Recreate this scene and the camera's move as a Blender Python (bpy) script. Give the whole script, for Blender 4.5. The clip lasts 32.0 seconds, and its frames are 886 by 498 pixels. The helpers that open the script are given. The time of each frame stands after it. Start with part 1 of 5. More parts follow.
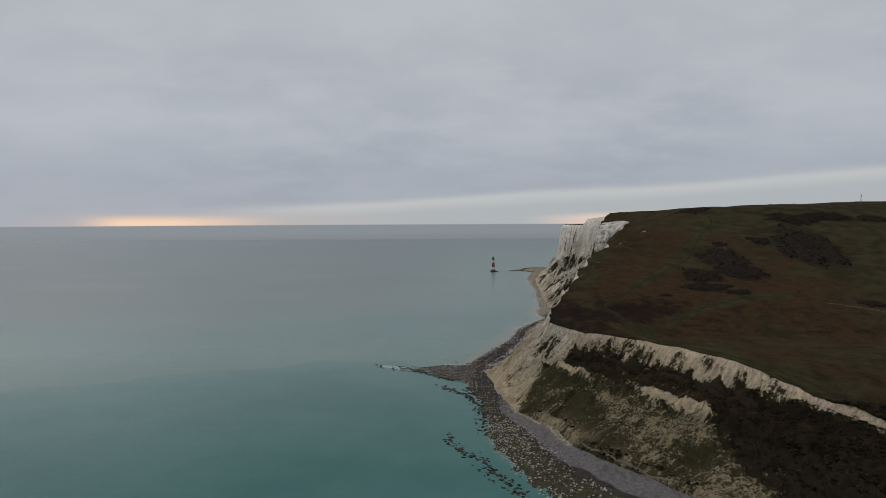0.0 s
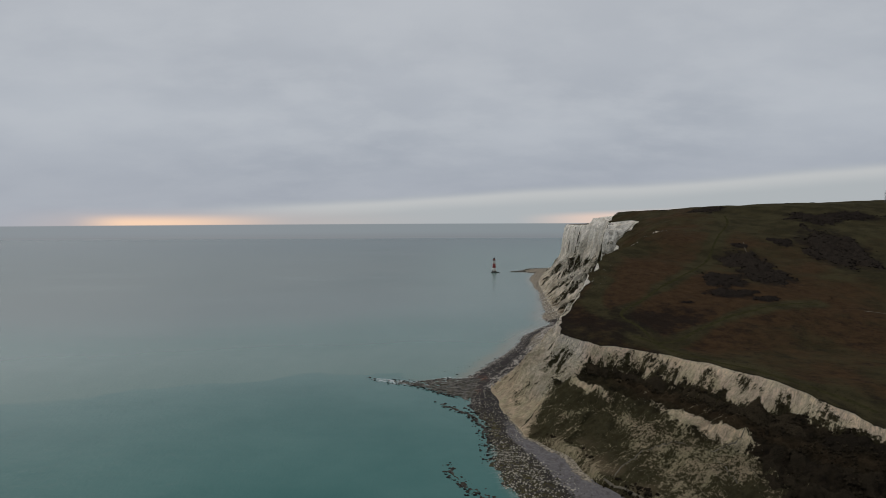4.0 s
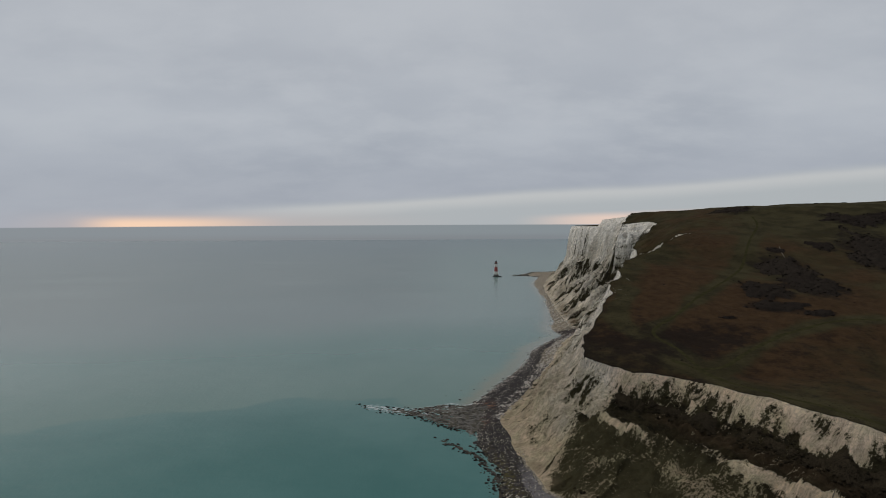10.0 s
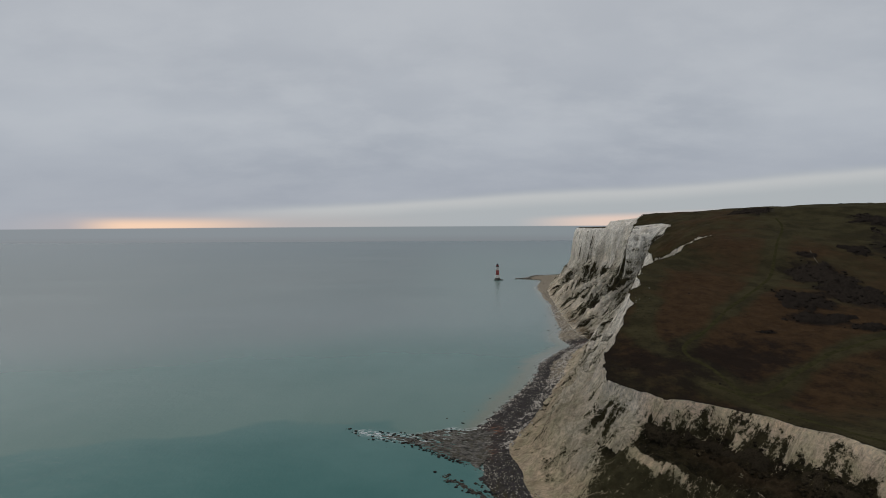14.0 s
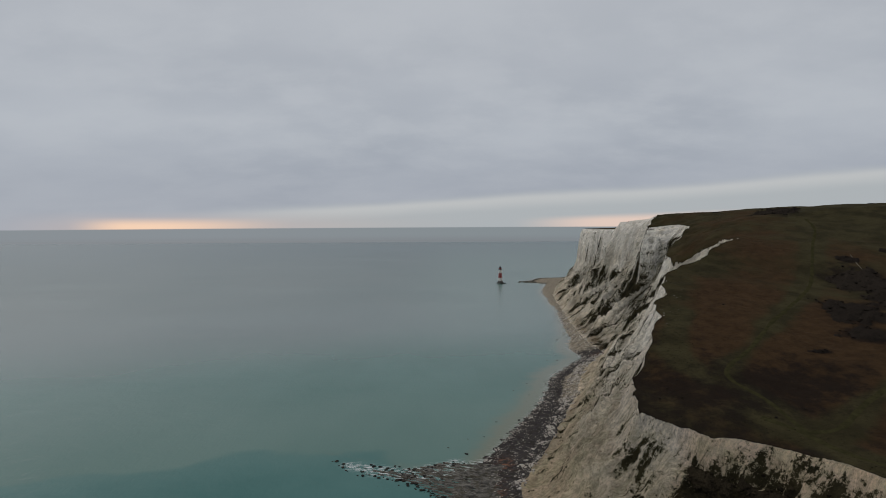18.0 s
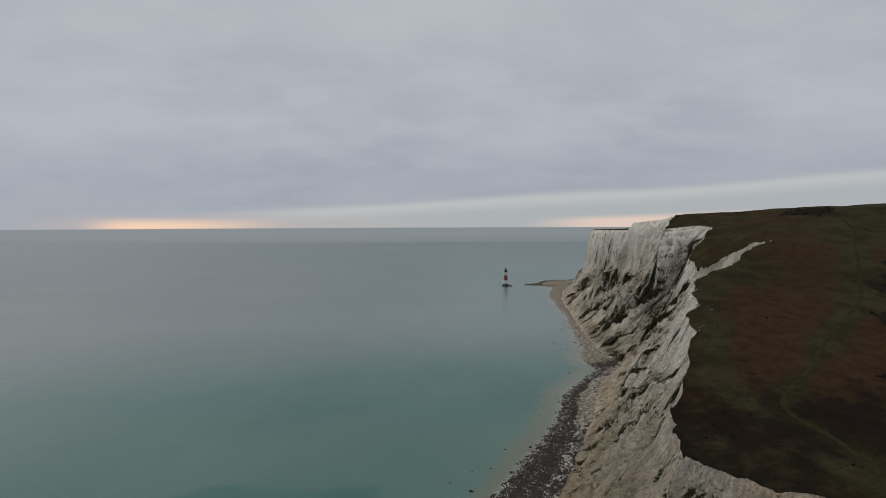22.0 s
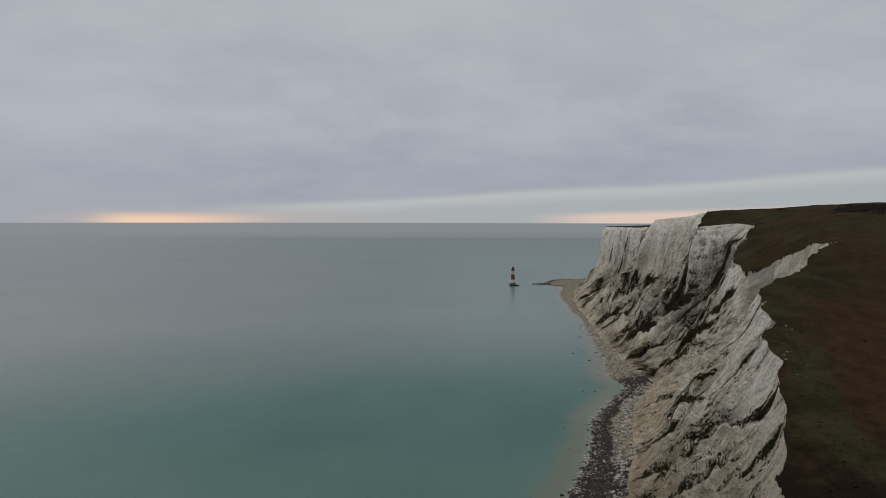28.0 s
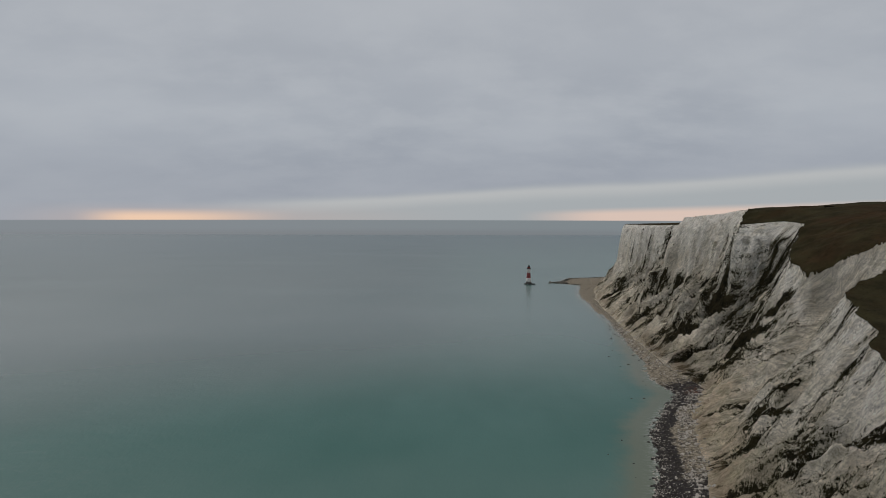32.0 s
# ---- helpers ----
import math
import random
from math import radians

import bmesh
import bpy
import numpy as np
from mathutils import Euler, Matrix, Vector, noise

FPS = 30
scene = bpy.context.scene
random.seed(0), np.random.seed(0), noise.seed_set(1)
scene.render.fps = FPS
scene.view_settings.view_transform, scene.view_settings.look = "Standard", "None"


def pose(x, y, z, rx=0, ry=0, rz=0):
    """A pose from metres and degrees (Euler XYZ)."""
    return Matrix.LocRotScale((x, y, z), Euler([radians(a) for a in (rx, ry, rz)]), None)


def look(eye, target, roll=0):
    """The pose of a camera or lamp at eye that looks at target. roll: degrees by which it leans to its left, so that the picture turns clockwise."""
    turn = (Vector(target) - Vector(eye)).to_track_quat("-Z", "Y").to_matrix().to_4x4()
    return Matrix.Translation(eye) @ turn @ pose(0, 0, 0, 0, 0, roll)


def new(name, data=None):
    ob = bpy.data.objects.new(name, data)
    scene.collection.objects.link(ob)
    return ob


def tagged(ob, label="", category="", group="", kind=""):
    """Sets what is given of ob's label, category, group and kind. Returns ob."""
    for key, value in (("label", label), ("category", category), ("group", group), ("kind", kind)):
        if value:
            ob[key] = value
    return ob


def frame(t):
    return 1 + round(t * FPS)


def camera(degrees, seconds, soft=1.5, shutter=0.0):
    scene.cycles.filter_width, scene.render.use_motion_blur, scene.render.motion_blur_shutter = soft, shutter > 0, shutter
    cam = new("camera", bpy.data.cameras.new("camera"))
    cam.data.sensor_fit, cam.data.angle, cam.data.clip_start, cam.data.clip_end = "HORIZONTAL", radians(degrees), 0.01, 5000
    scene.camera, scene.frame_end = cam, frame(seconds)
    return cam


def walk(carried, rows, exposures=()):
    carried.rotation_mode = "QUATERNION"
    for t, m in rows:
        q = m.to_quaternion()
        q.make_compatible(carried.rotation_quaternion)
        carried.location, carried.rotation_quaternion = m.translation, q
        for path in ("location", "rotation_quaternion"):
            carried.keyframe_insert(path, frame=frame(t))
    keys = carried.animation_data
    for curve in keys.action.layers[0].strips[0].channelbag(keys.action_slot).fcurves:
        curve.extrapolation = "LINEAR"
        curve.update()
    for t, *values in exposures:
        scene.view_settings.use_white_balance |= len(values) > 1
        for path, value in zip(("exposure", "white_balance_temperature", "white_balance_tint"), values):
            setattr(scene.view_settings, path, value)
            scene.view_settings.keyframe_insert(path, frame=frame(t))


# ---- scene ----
# the flight: seconds, place in metres, pitch, yaw and roll in degrees
FLIGHT = [
    (0, 0.0, 0.0, 150.00, -2.661, -0.008, -0.249),
    (1, 0.1, 13.7, 150.08, -2.664, -0.021, -0.249),
    (2, 0.2, 27.4, 150.15, -2.672, -0.039, -0.249),
    (3, 0.1, 40.9, 150.23, -2.702, -0.059, -0.249),
    (4, -0.2, 54.2, 150.31, -2.718, -0.078, -0.249),
    (5, -0.5, 67.4, 150.39, -2.724, -0.098, -0.249),
    (6, -0.8, 80.6, 150.46, -2.723, -0.117, -0.251),
    (7, -0.9, 93.9, 150.54, -2.688, -0.137, -0.256),
    (8, -1.1, 107.2, 150.62, -2.658, -0.156, -0.263),
    (9, -1.3, 120.5, 150.70, -2.640, -0.174, -0.270),
    (10, -1.8, 133.8, 150.77, -2.603, -0.191, -0.276),
    (11, -2.3, 147.2, 150.85, -2.566, -0.209, -0.283),
    (12, -2.7, 161.0, 150.93, -2.520, -0.226, -0.289),
    (13, -2.7, 175.3, 151.00, -2.493, -0.243, -0.296),
    (14, -2.7, 189.8, 151.08, -2.466, -0.261, -0.302),
    (15, -2.9, 204.4, 151.16, -2.443, -0.278, -0.309),
    (16, -3.2, 219.0, 151.24, -2.405, -0.287, -0.314),
    (17, -3.2, 234.0, 151.31, -2.387, -0.267, -0.311),
    (18, -2.5, 249.3, 151.39, -2.383, -0.207, -0.298),
    (19, -1.7, 264.6, 151.47, -2.378, -0.119, -0.277),
    (20, -1.1, 279.2, 151.55, -2.374, -0.022, -0.255),
    (21, -0.8, 292.6, 151.62, -2.369, 0.074, -0.232),
    (22, -0.7, 304.9, 151.70, -2.365, 0.171, -0.210),
    (23, -0.5, 317.1, 151.78, -2.369, 0.259, -0.184),
    (24, -0.1, 330.4, 151.86, -2.386, 0.315, -0.139),
    (25, 0.4, 344.8, 151.93, -2.462, 0.330, -0.066),
    (26, 0.5, 359.9, 152.01, -2.613, 0.313, 0.018),
    (27, -1.7, 373.6, 152.09, -2.718, 0.286, 0.088),
    (28, -7.6, 384.3, 152.16, -2.790, 0.255, 0.129),
    (29, -15.7, 393.1, 152.24, -2.861, 0.221, 0.144),
    (30, -25.3, 401.5, 152.32, -2.915, 0.182, 0.147),
    (31, -35.4, 409.3, 152.40, -2.972, 0.146, 0.147),
    (32, -43.2, 412.9, 152.47, -3.045, 0.120, 0.147),
]
cam = camera(71, 32.0, soft=0.8)
walk(cam, [(t, pose(x, y, z, 90 + pitch, 0, yaw) @ pose(0, 0, 0, 0, 0, roll)) for t, x, y, z, pitch, yaw, roll in FLIGHT],
     exposures=[(0.0, 0.06, 6500, 12.0), (16.0, 0.03, 6500, 12.0), (26.0, 0.0, 6500, 12.0), (32.0, -0.09, 6500, 12.0)])
# end of flight

# ---- world, sun, exposure ----
SUN_AZ, SUN_EL = radians(-40.0), radians(48.0)


def build_world():
    world = bpy.data.worlds.new("overcast_dusk")
    scene.world = world
    world.use_nodes = True
    nt = world.node_tree
    nt.nodes.clear()

    def node(kind, **values):
        n = nt.nodes.new(kind)
        for key, value in values.items():
            n.inputs[key].default_value = value
        return n

    def link(a, b):
        nt.links.new(a, b)

    def calc(op, a, b=None, c=None, clamp=False):
        n = nt.nodes.new("ShaderNodeMath")
        n.operation, n.use_clamp = op, clamp
        for i, v in enumerate((a, b, c)):
            if v is None:
                continue
            if isinstance(v, (int, float)):
                n.inputs[i].default_value = v
            else:
                link(v, n.inputs[i])
        return n.outputs[0]

    def ramp(x, lo, hi):
        n = nt.nodes.new("ShaderNodeMapRange")
        n.interpolation_type = "SMOOTHSTEP"
        n.inputs["From Min"].default_value, n.inputs["From Max"].default_value = lo, hi
        link(x, n.inputs["Value"])
        return n.outputs["Result"]

    def mix(f, a, b):
        n = nt.nodes.new("ShaderNodeMix")
        n.data_type = "RGBA"
        if isinstance(f, float):
            n.inputs[0].default_value = f
        else:
            link(f, n.inputs[0])
        for sock, v in ((n.inputs[6], a), (n.inputs[7], b)):
            if isinstance(v, tuple):
                sock.default_value = (*v, 1)
            else:
                link(v, sock)
        return n.outputs[2]

    def noise_at(vec, scale, detail, rough=0.5):
        n = node("ShaderNodeTexNoise", Scale=scale, Detail=detail, Roughness=rough)
        link(vec, n.inputs["Vector"])
        return n.outputs["Fac"]

    coord = nt.nodes.new("ShaderNodeTexCoord")
    sep = nt.nodes.new("ShaderNodeSeparateXYZ")
    link(coord.outputs["Generated"], sep.inputs[0])
    x, y, z = sep.outputs
    elev = calc("MULTIPLY", calc("ARCSINE", z), 57.2958)
    az = calc("MULTIPLY", calc("ARCTAN2", x, y), 57.2958)
    # the cloud deck as a flat sheet, seen in perspective
    h = calc("ADD", calc("MAXIMUM", z, 0.0), 0.30)
    comb = nt.nodes.new("ShaderNodeCombineXYZ")
    link(calc("DIVIDE", x, h), comb.inputs[0])
    link(calc("MULTIPLY", calc("DIVIDE", y, h), 1.25), comb.inputs[1])
    big = ramp(noise_at(comb.outputs[0], 1.0, 3, 0.5), 0.34, 0.68)
    fine = ramp(noise_at(comb.outputs[0], 3.4, 7, 0.58), 0.36, 0.70)
    deck = mix(big, (0.355, 0.392, 0.438), (0.438, 0.475, 0.515))
    deck = mix(calc("MULTIPLY", fine, 0.58), deck, (0.470, 0.505, 0.538))
    high = ramp(elev, 5.0, 21.0)
    deck = mix(calc("MULTIPLY", high, 0.55), deck, (0.478, 0.505, 0.530))
    dim = calc("SUBTRACT", 1.0, ramp(elev, 2.5, 9.0))
    deck = mix(calc("MULTIPLY", dim, 0.55), deck, (0.318, 0.352, 0.408))
    top = ramp(elev, 25.0, 70.0)
    deck = mix(calc("MULTIPLY", top, 0.8), deck, (0.62, 0.63, 0.65))
    # the clear strip under the deck's slanting lower edge
    wob = noise_at(comb.outputs[0], 0.8, 4)
    edge = calc("ADD", calc("MULTIPLY_ADD", az, 0.049, 2.15), calc("MULTIPLY_ADD", wob, 1.0, -0.5))
    below = calc("SUBTRACT", edge, elev)
    strip = ramp(below, -0.5, 0.5)
    ahead = calc("MULTIPLY", ramp(az, -27.0, -8.0), calc("SUBTRACT", 1.0, ramp(az, 50.0, 90.0)))
    bright = calc("MULTIPLY", ramp(below, -0.35, 0.35), calc("SUBTRACT", 1.0, ramp(below, 0.3, 1.5)))
    pale = mix(bright, (0.405, 0.440, 0.455), (0.492, 0.514, 0.516))
    sky = mix(calc("MULTIPLY", strip, ahead), deck, pale)
    # the warm glow on the horizon
    low = calc("SUBTRACT", 1.0, ramp(elev, -0.15, 0.72))
    off = calc("ADD", az, 26.3)
    da = calc("MAXIMUM", calc("MULTIPLY", off, -1.5), calc("MULTIPLY", off, 0.55))
    glow = calc("MULTIPLY", calc("SUBTRACT", 1.0, ramp(da, 0.5, 7.5)), low)
    halo = calc("MULTIPLY", calc("SUBTRACT", 1.0, ramp(da, 2.0, 17.0)), calc("SUBTRACT", 1.0, ramp(elev, -0.3, 1.3)))
    sky = mix(calc("MULTIPLY", halo, 0.42), sky, (0.60, 0.46, 0.40))
    sky = mix(calc("MULTIPLY", glow, 0.85), sky, (0.98, 0.68, 0.47))
    right = calc("MULTIPLY", ramp(az, 6.0, 15.0), calc("SUBTRACT", 1.0, ramp(az, 36.0, 60.0)))
    rose = calc("MULTIPLY", right, calc("SUBTRACT", 1.0, ramp(calc("SUBTRACT", elev, calc("MULTIPLY", az, 0.028)), -0.25, 0.45)))
    sky = mix(calc("MULTIPLY", rose, 0.8), sky, (0.82, 0.62, 0.51))
    # the sea's far part, out to the horizon's dip
    sea_noise = ramp(noise_at(comb.outputs[0], 0.25, 2), 0.3, 0.7)
    far_sea = mix(ramp(az, -32.0, 12.0), (0.240, 0.271, 0.294), (0.226, 0.261, 0.278))
    far_sea = mix(calc("MULTIPLY", sea_noise, 0.3), far_sea, (0.226, 0.267, 0.279))
    far_sea = mix(ramp(elev, -1.85, -0.95), mix(ramp(az, -32.0, 12.0), (0.222, 0.240, 0.255), (0.200, 0.222, 0.238)), far_sea)
    sky = mix(ramp(elev, -0.43, -0.33), far_sea, sky)
    nishita = nt.nodes.new("ShaderNodeTexSky")
    nishita.sky_type, nishita.sun_disc = "NISHITA", False
    nishita.sun_elevation, nishita.sun_rotation = SUN_EL, SUN_AZ
    deckbg, clear = nt.nodes.new("ShaderNodeBackground"), nt.nodes.new("ShaderNodeBackground")
    link(sky, deckbg.inputs["Color"])
    link(nishita.outputs["Color"], clear.inputs["Color"])
    deckbg.inputs["Strength"].default_value = 1.0
    clear.inputs["Strength"].default_value = 0.05
    blend = nt.nodes.new("ShaderNodeMixShader")
    blend.inputs[0].default_value = 0.03
    link(deckbg.outputs[0], blend.inputs[1])
    link(clear.outputs[0], blend.inputs[2])
    out = nt.nodes.new("ShaderNodeOutputWorld")
    link(blend.outputs[0], out.inputs["Surface"])


build_world()
sun_data = bpy.data.lights.new("sun", "SUN")
sun_data.energy, sun_data.angle, sun_data.color = 0.9, radians(35), (1.0, 0.94, 0.87)
sun = new("sun", sun_data)
sun.matrix_world = look((math.sin(SUN_AZ) * 100, math.cos(SUN_AZ) * 100, 150 + 100 * math.tan(SUN_EL)), (0, 0, 150))

# ---- materials ----


class Nodes:
    """A small node-tree writer for the materials."""

    def __init__(self, name, rough=0.9, specular=0.25):
        self.mat = bpy.data.materials.new(name)
        self.mat.use_nodes = True
        self.nt = self.mat.node_tree
        self.bsdf = self.nt.nodes["Principled BSDF"]
        self.bsdf.inputs["Roughness"].default_value = rough
        self.bsdf.inputs["Specular IOR Level"].default_value = specular
        self.pos = self.nt.nodes.new("ShaderNodeNewGeometry").outputs["Position"]

    def link(self, a, b):
        self.nt.links.new(a, b)

    def scaled(self, sx, sy, sz):
        n = self.nt.nodes.new("ShaderNodeMapping")
        n.inputs["Scale"].default_value = (sx, sy, sz)
        self.link(self.pos, n.inputs["Vector"])
        return n.outputs[0]

    def noise(self, scale, detail=4, rough=0.55, vec=None, distort=0.0):
        n = self.nt.nodes.new("ShaderNodeTexNoise")
        n.inputs["Scale"].default_value, n.inputs["Detail"].default_value = scale, detail
        n.inputs["Roughness"].default_value, n.inputs["Distortion"].default_value = rough, distort
        self.link(vec or self.pos, n.inputs["Vector"])
        return n.outputs["Fac"]

    def ramp(self, x, lo, hi):
        n = self.nt.nodes.new("ShaderNodeMapRange")
        n.interpolation_type = "SMOOTHSTEP"
        n.inputs["From Min"].default_value, n.inputs["From Max"].default_value = lo, hi
        self.link(x, n.inputs["Value"])
        return n.outputs["Result"]

    def calc(self, op, a, b=0.0, c=0.0):
        n = self.nt.nodes.new("ShaderNodeMath")
        n.operation = op
        for i, v in enumerate((a, b, c)):
            if isinstance(v, (int, float)):
                n.inputs[i].default_value = v
            else:
                self.link(v, n.inputs[i])
        return n.outputs[0]

    def mix(self, f, a, b):
        n = self.nt.nodes.new("ShaderNodeMix")
        n.data_type = "RGBA"
        if isinstance(f, (int, float)):
            n.inputs[0].default_value = f
        else:
            self.link(f, n.inputs[0])
        for sock, v in ((n.inputs[6], a), (n.inputs[7], b)):
            if isinstance(v, tuple):
                sock.default_value = (*v, 1)
            else:
                self.link(v, sock)
        return n.outputs[2]

    def scale_by(self, colour, f):
        n = self.nt.nodes.new("ShaderNodeVectorMath")
        n.operation = "SCALE"
        self.link(colour, n.inputs[0])
        self.link(f, n.inputs["Scale"])
        return n.outputs[0]

    def attr(self, name):
        n = self.nt.nodes.new("ShaderNodeAttribute")
        n.attribute_name = name
        return n.outputs["Fac"]

    def attr_vector(self, name):
        n = self.nt.nodes.new("ShaderNodeAttribute")
        n.attribute_name = name
        return n.outputs["Vector"]

    def island(self):
        return self.nt.nodes.new("ShaderNodeNewGeometry").outputs["Random Per Island"]

    def random(self):
        return self.nt.nodes.new("ShaderNodeObjectInfo").outputs["Random"]

    def done(self, colour, height=None, strength=0.5, distance=1.0):
        if isinstance(colour, tuple):
            self.bsdf.inputs["Base Color"].default_value = (*colour, 1)
        else:
            self.link(colour, self.bsdf.inputs["Base Color"])
        if height is not None:
            b = self.nt.nodes.new("ShaderNodeBump")
            b.inputs["Strength"].default_value, b.inputs["Distance"].default_value = strength, distance
            self.link(height, b.inputs["Height"])
            self.link(b.outputs[0], self.bsdf.inputs["Normal"])
        return self.mat


def chalk_material():
    m = Nodes("weathered_chalk", 1.0, 0.03)
    flow = m.attr_vector("flow")
    base = m.mix(m.ramp(m.noise(0.035, 5, 0.6), 0.35, 0.66), (0.62, 0.56, 0.455), (0.88, 0.83, 0.73))
    base = m.mix(m.calc("MULTIPLY", m.attr("tan"), 0.8), base, (0.68, 0.54, 0.355))
    base = m.mix(m.calc("MULTIPLY", m.attr("muddy"), m.ramp(m.noise(0.10, 7, 0.7), 0.36, 0.6)), base, (0.30, 0.245, 0.165))
    # rain streaks down the face, and grey weathering
    streak = m.noise(0.30, 6, 0.66, flow, 0.1)
    base = m.mix(m.calc("MULTIPLY", m.ramp(streak, 0.47, 0.60), 0.55), base, (0.27, 0.245, 0.19))
    rill = m.noise(1.1, 5, 0.65, flow, 0.1)
    base = m.mix(m.calc("MULTIPLY", m.ramp(rill, 0.5, 0.64), 0.3), base, (0.24, 0.21, 0.15))
    grey = m.noise(0.085, 8, 0.72)
    base = m.mix(m.calc("MULTIPLY", m.ramp(grey, 0.52, 0.64), 0.42), base, (0.33, 0.30, 0.24))
    # stained and dirty chalk, with shade on the face painted into the colour
    base = m.mix(m.calc("MULTIPLY", m.calc("MULTIPLY", m.attr("stain_shade"), m.ramp(m.noise(0.14, 7, 0.72, m.scaled(1, 1, 0.35)), 0.30, 0.58)), 0.8), base, (0.15, 0.147, 0.135))
    beds = m.noise(0.60, 5, 0.65, m.scaled(0.04, 0.04, 1.0))
    base = m.mix(m.calc("MULTIPLY", m.ramp(beds, 0.52, 0.6), 0.36), base, (0.25, 0.23, 0.19))
    lichen = m.noise(0.07, 7, 0.7)
    base = m.mix(m.calc("MULTIPLY", m.ramp(lichen, 0.52, 0.66), 0.4), base, (0.26, 0.25, 0.145))
    base = m.mix(m.calc("MULTIPLY", m.attr("mottle"), 0.62), base, (0.145, 0.132, 0.070))
    base = m.mix(m.calc("MULTIPLY", m.calc("MULTIPLY", m.attr("fresh"), m.ramp(m.noise(0.09, 7, 0.7), 0.36, 0.56)), 0.88), base, m.mix(m.attr("tan"), (0.86, 0.83, 0.76), (0.76, 0.62, 0.49)))
    base = m.mix(m.calc("MULTIPLY", m.attr("tan"), 0.42), base, m.mix(m.ramp(m.noise(0.06, 6, 0.65), 0.4, 0.6), (0.56, 0.415, 0.285), (0.46, 0.40, 0.235)))
    # fine noise in the chalk's tone, much of it drawn out down the face
    drawn_noise = m.ramp(m.noise(0.75, 7, 0.72, flow, 0.2), 0.38, 0.58)
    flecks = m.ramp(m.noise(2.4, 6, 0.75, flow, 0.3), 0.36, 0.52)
    even_noise = m.ramp(m.noise(0.7, 9, 0.82), 0.38, 0.56)
    noise_tone = m.calc("ADD", m.calc("MULTIPLY", drawn_noise, 0.42), m.calc("ADD", m.calc("MULTIPLY", flecks, 0.18), m.calc("MULTIPLY", even_noise, 0.40)))
    base = m.scale_by(base, m.calc("MULTIPLY_ADD", noise_tone, 1.0, 0.46))
    # turf and weeds that have taken hold on the ledges
    veg = m.calc("ADD", m.attr("veg"), m.calc("MULTIPLY_ADD", m.noise(0.20, 8, 0.68, flow, 0.15), 1.35, -0.675))
    veg = m.calc("ADD", veg, m.calc("MULTIPLY", m.calc("SUBTRACT", m.noise(0.52, 9, 0.78), 0.5), m.calc("MULTIPLY_ADD", m.attr("mottle"), 0.9, 1.9)))
    veg = m.calc("ADD", veg, m.calc("MULTIPLY_ADD", m.noise(0.62, 7, 0.72, flow, 0.3), 1.2, -0.6))
    weeds = m.mix(m.ramp(m.noise(0.14, 5, 0.65), 0.38, 0.62), (0.016, 0.014, 0.009), (0.040, 0.033, 0.017))
    weeds = m.mix(m.ramp(m.noise(0.9, 4, 0.7), 0.5, 0.75), weeds, (0.075, 0.063, 0.035))
    weeds = m.mix(m.calc("MULTIPLY", m.attr("mottle"), 0.6), weeds, (0.066, 0.058, 0.030))
    weeds = m.mix(m.calc("MULTIPLY", m.attr("bench"), 0.8), weeds, m.mix(m.ramp(m.noise(0.2, 6, 0.7), 0.4, 0.6), (0.036, 0.0255, 0.0145), (0.066, 0.046, 0.026)))
    weeds = m.mix(m.attr("thorn"), weeds, m.mix(m.ramp(m.noise(0.16, 6, 0.7), 0.4, 0.62), (0.017, 0.0138, 0.0100), (0.036, 0.028, 0.0180)))
    thin = m.mix(0.5, base, (0.15, 0.14, 0.075))
    colour = m.mix(m.ramp(veg, 0.30, 0.50), base, thin)
    colour = m.mix(m.ramp(veg, 0.48, 0.60), colour, weeds)
    colour = m.mix(m.calc("MULTIPLY", m.attr("mottle"), 0.22), colour, m.mix(m.ramp(m.noise(0.25, 7, 0.7), 0.38, 0.62), (0.048, 0.042, 0.019), (0.125, 0.115, 0.062)))
    colour = m.mix(m.calc("MULTIPLY", m.attr("ochre"), 0.45), colour, (0.30, 0.225, 0.145))
    relief = m.calc("ADD", m.calc("MULTIPLY", m.noise(0.7, 8, 0.76, flow, 0.2), 1.0), m.calc("MULTIPLY", m.noise(0.45, 9, 0.78), 0.8))
    return m.done(colour, relief, 1.0, 3.8)


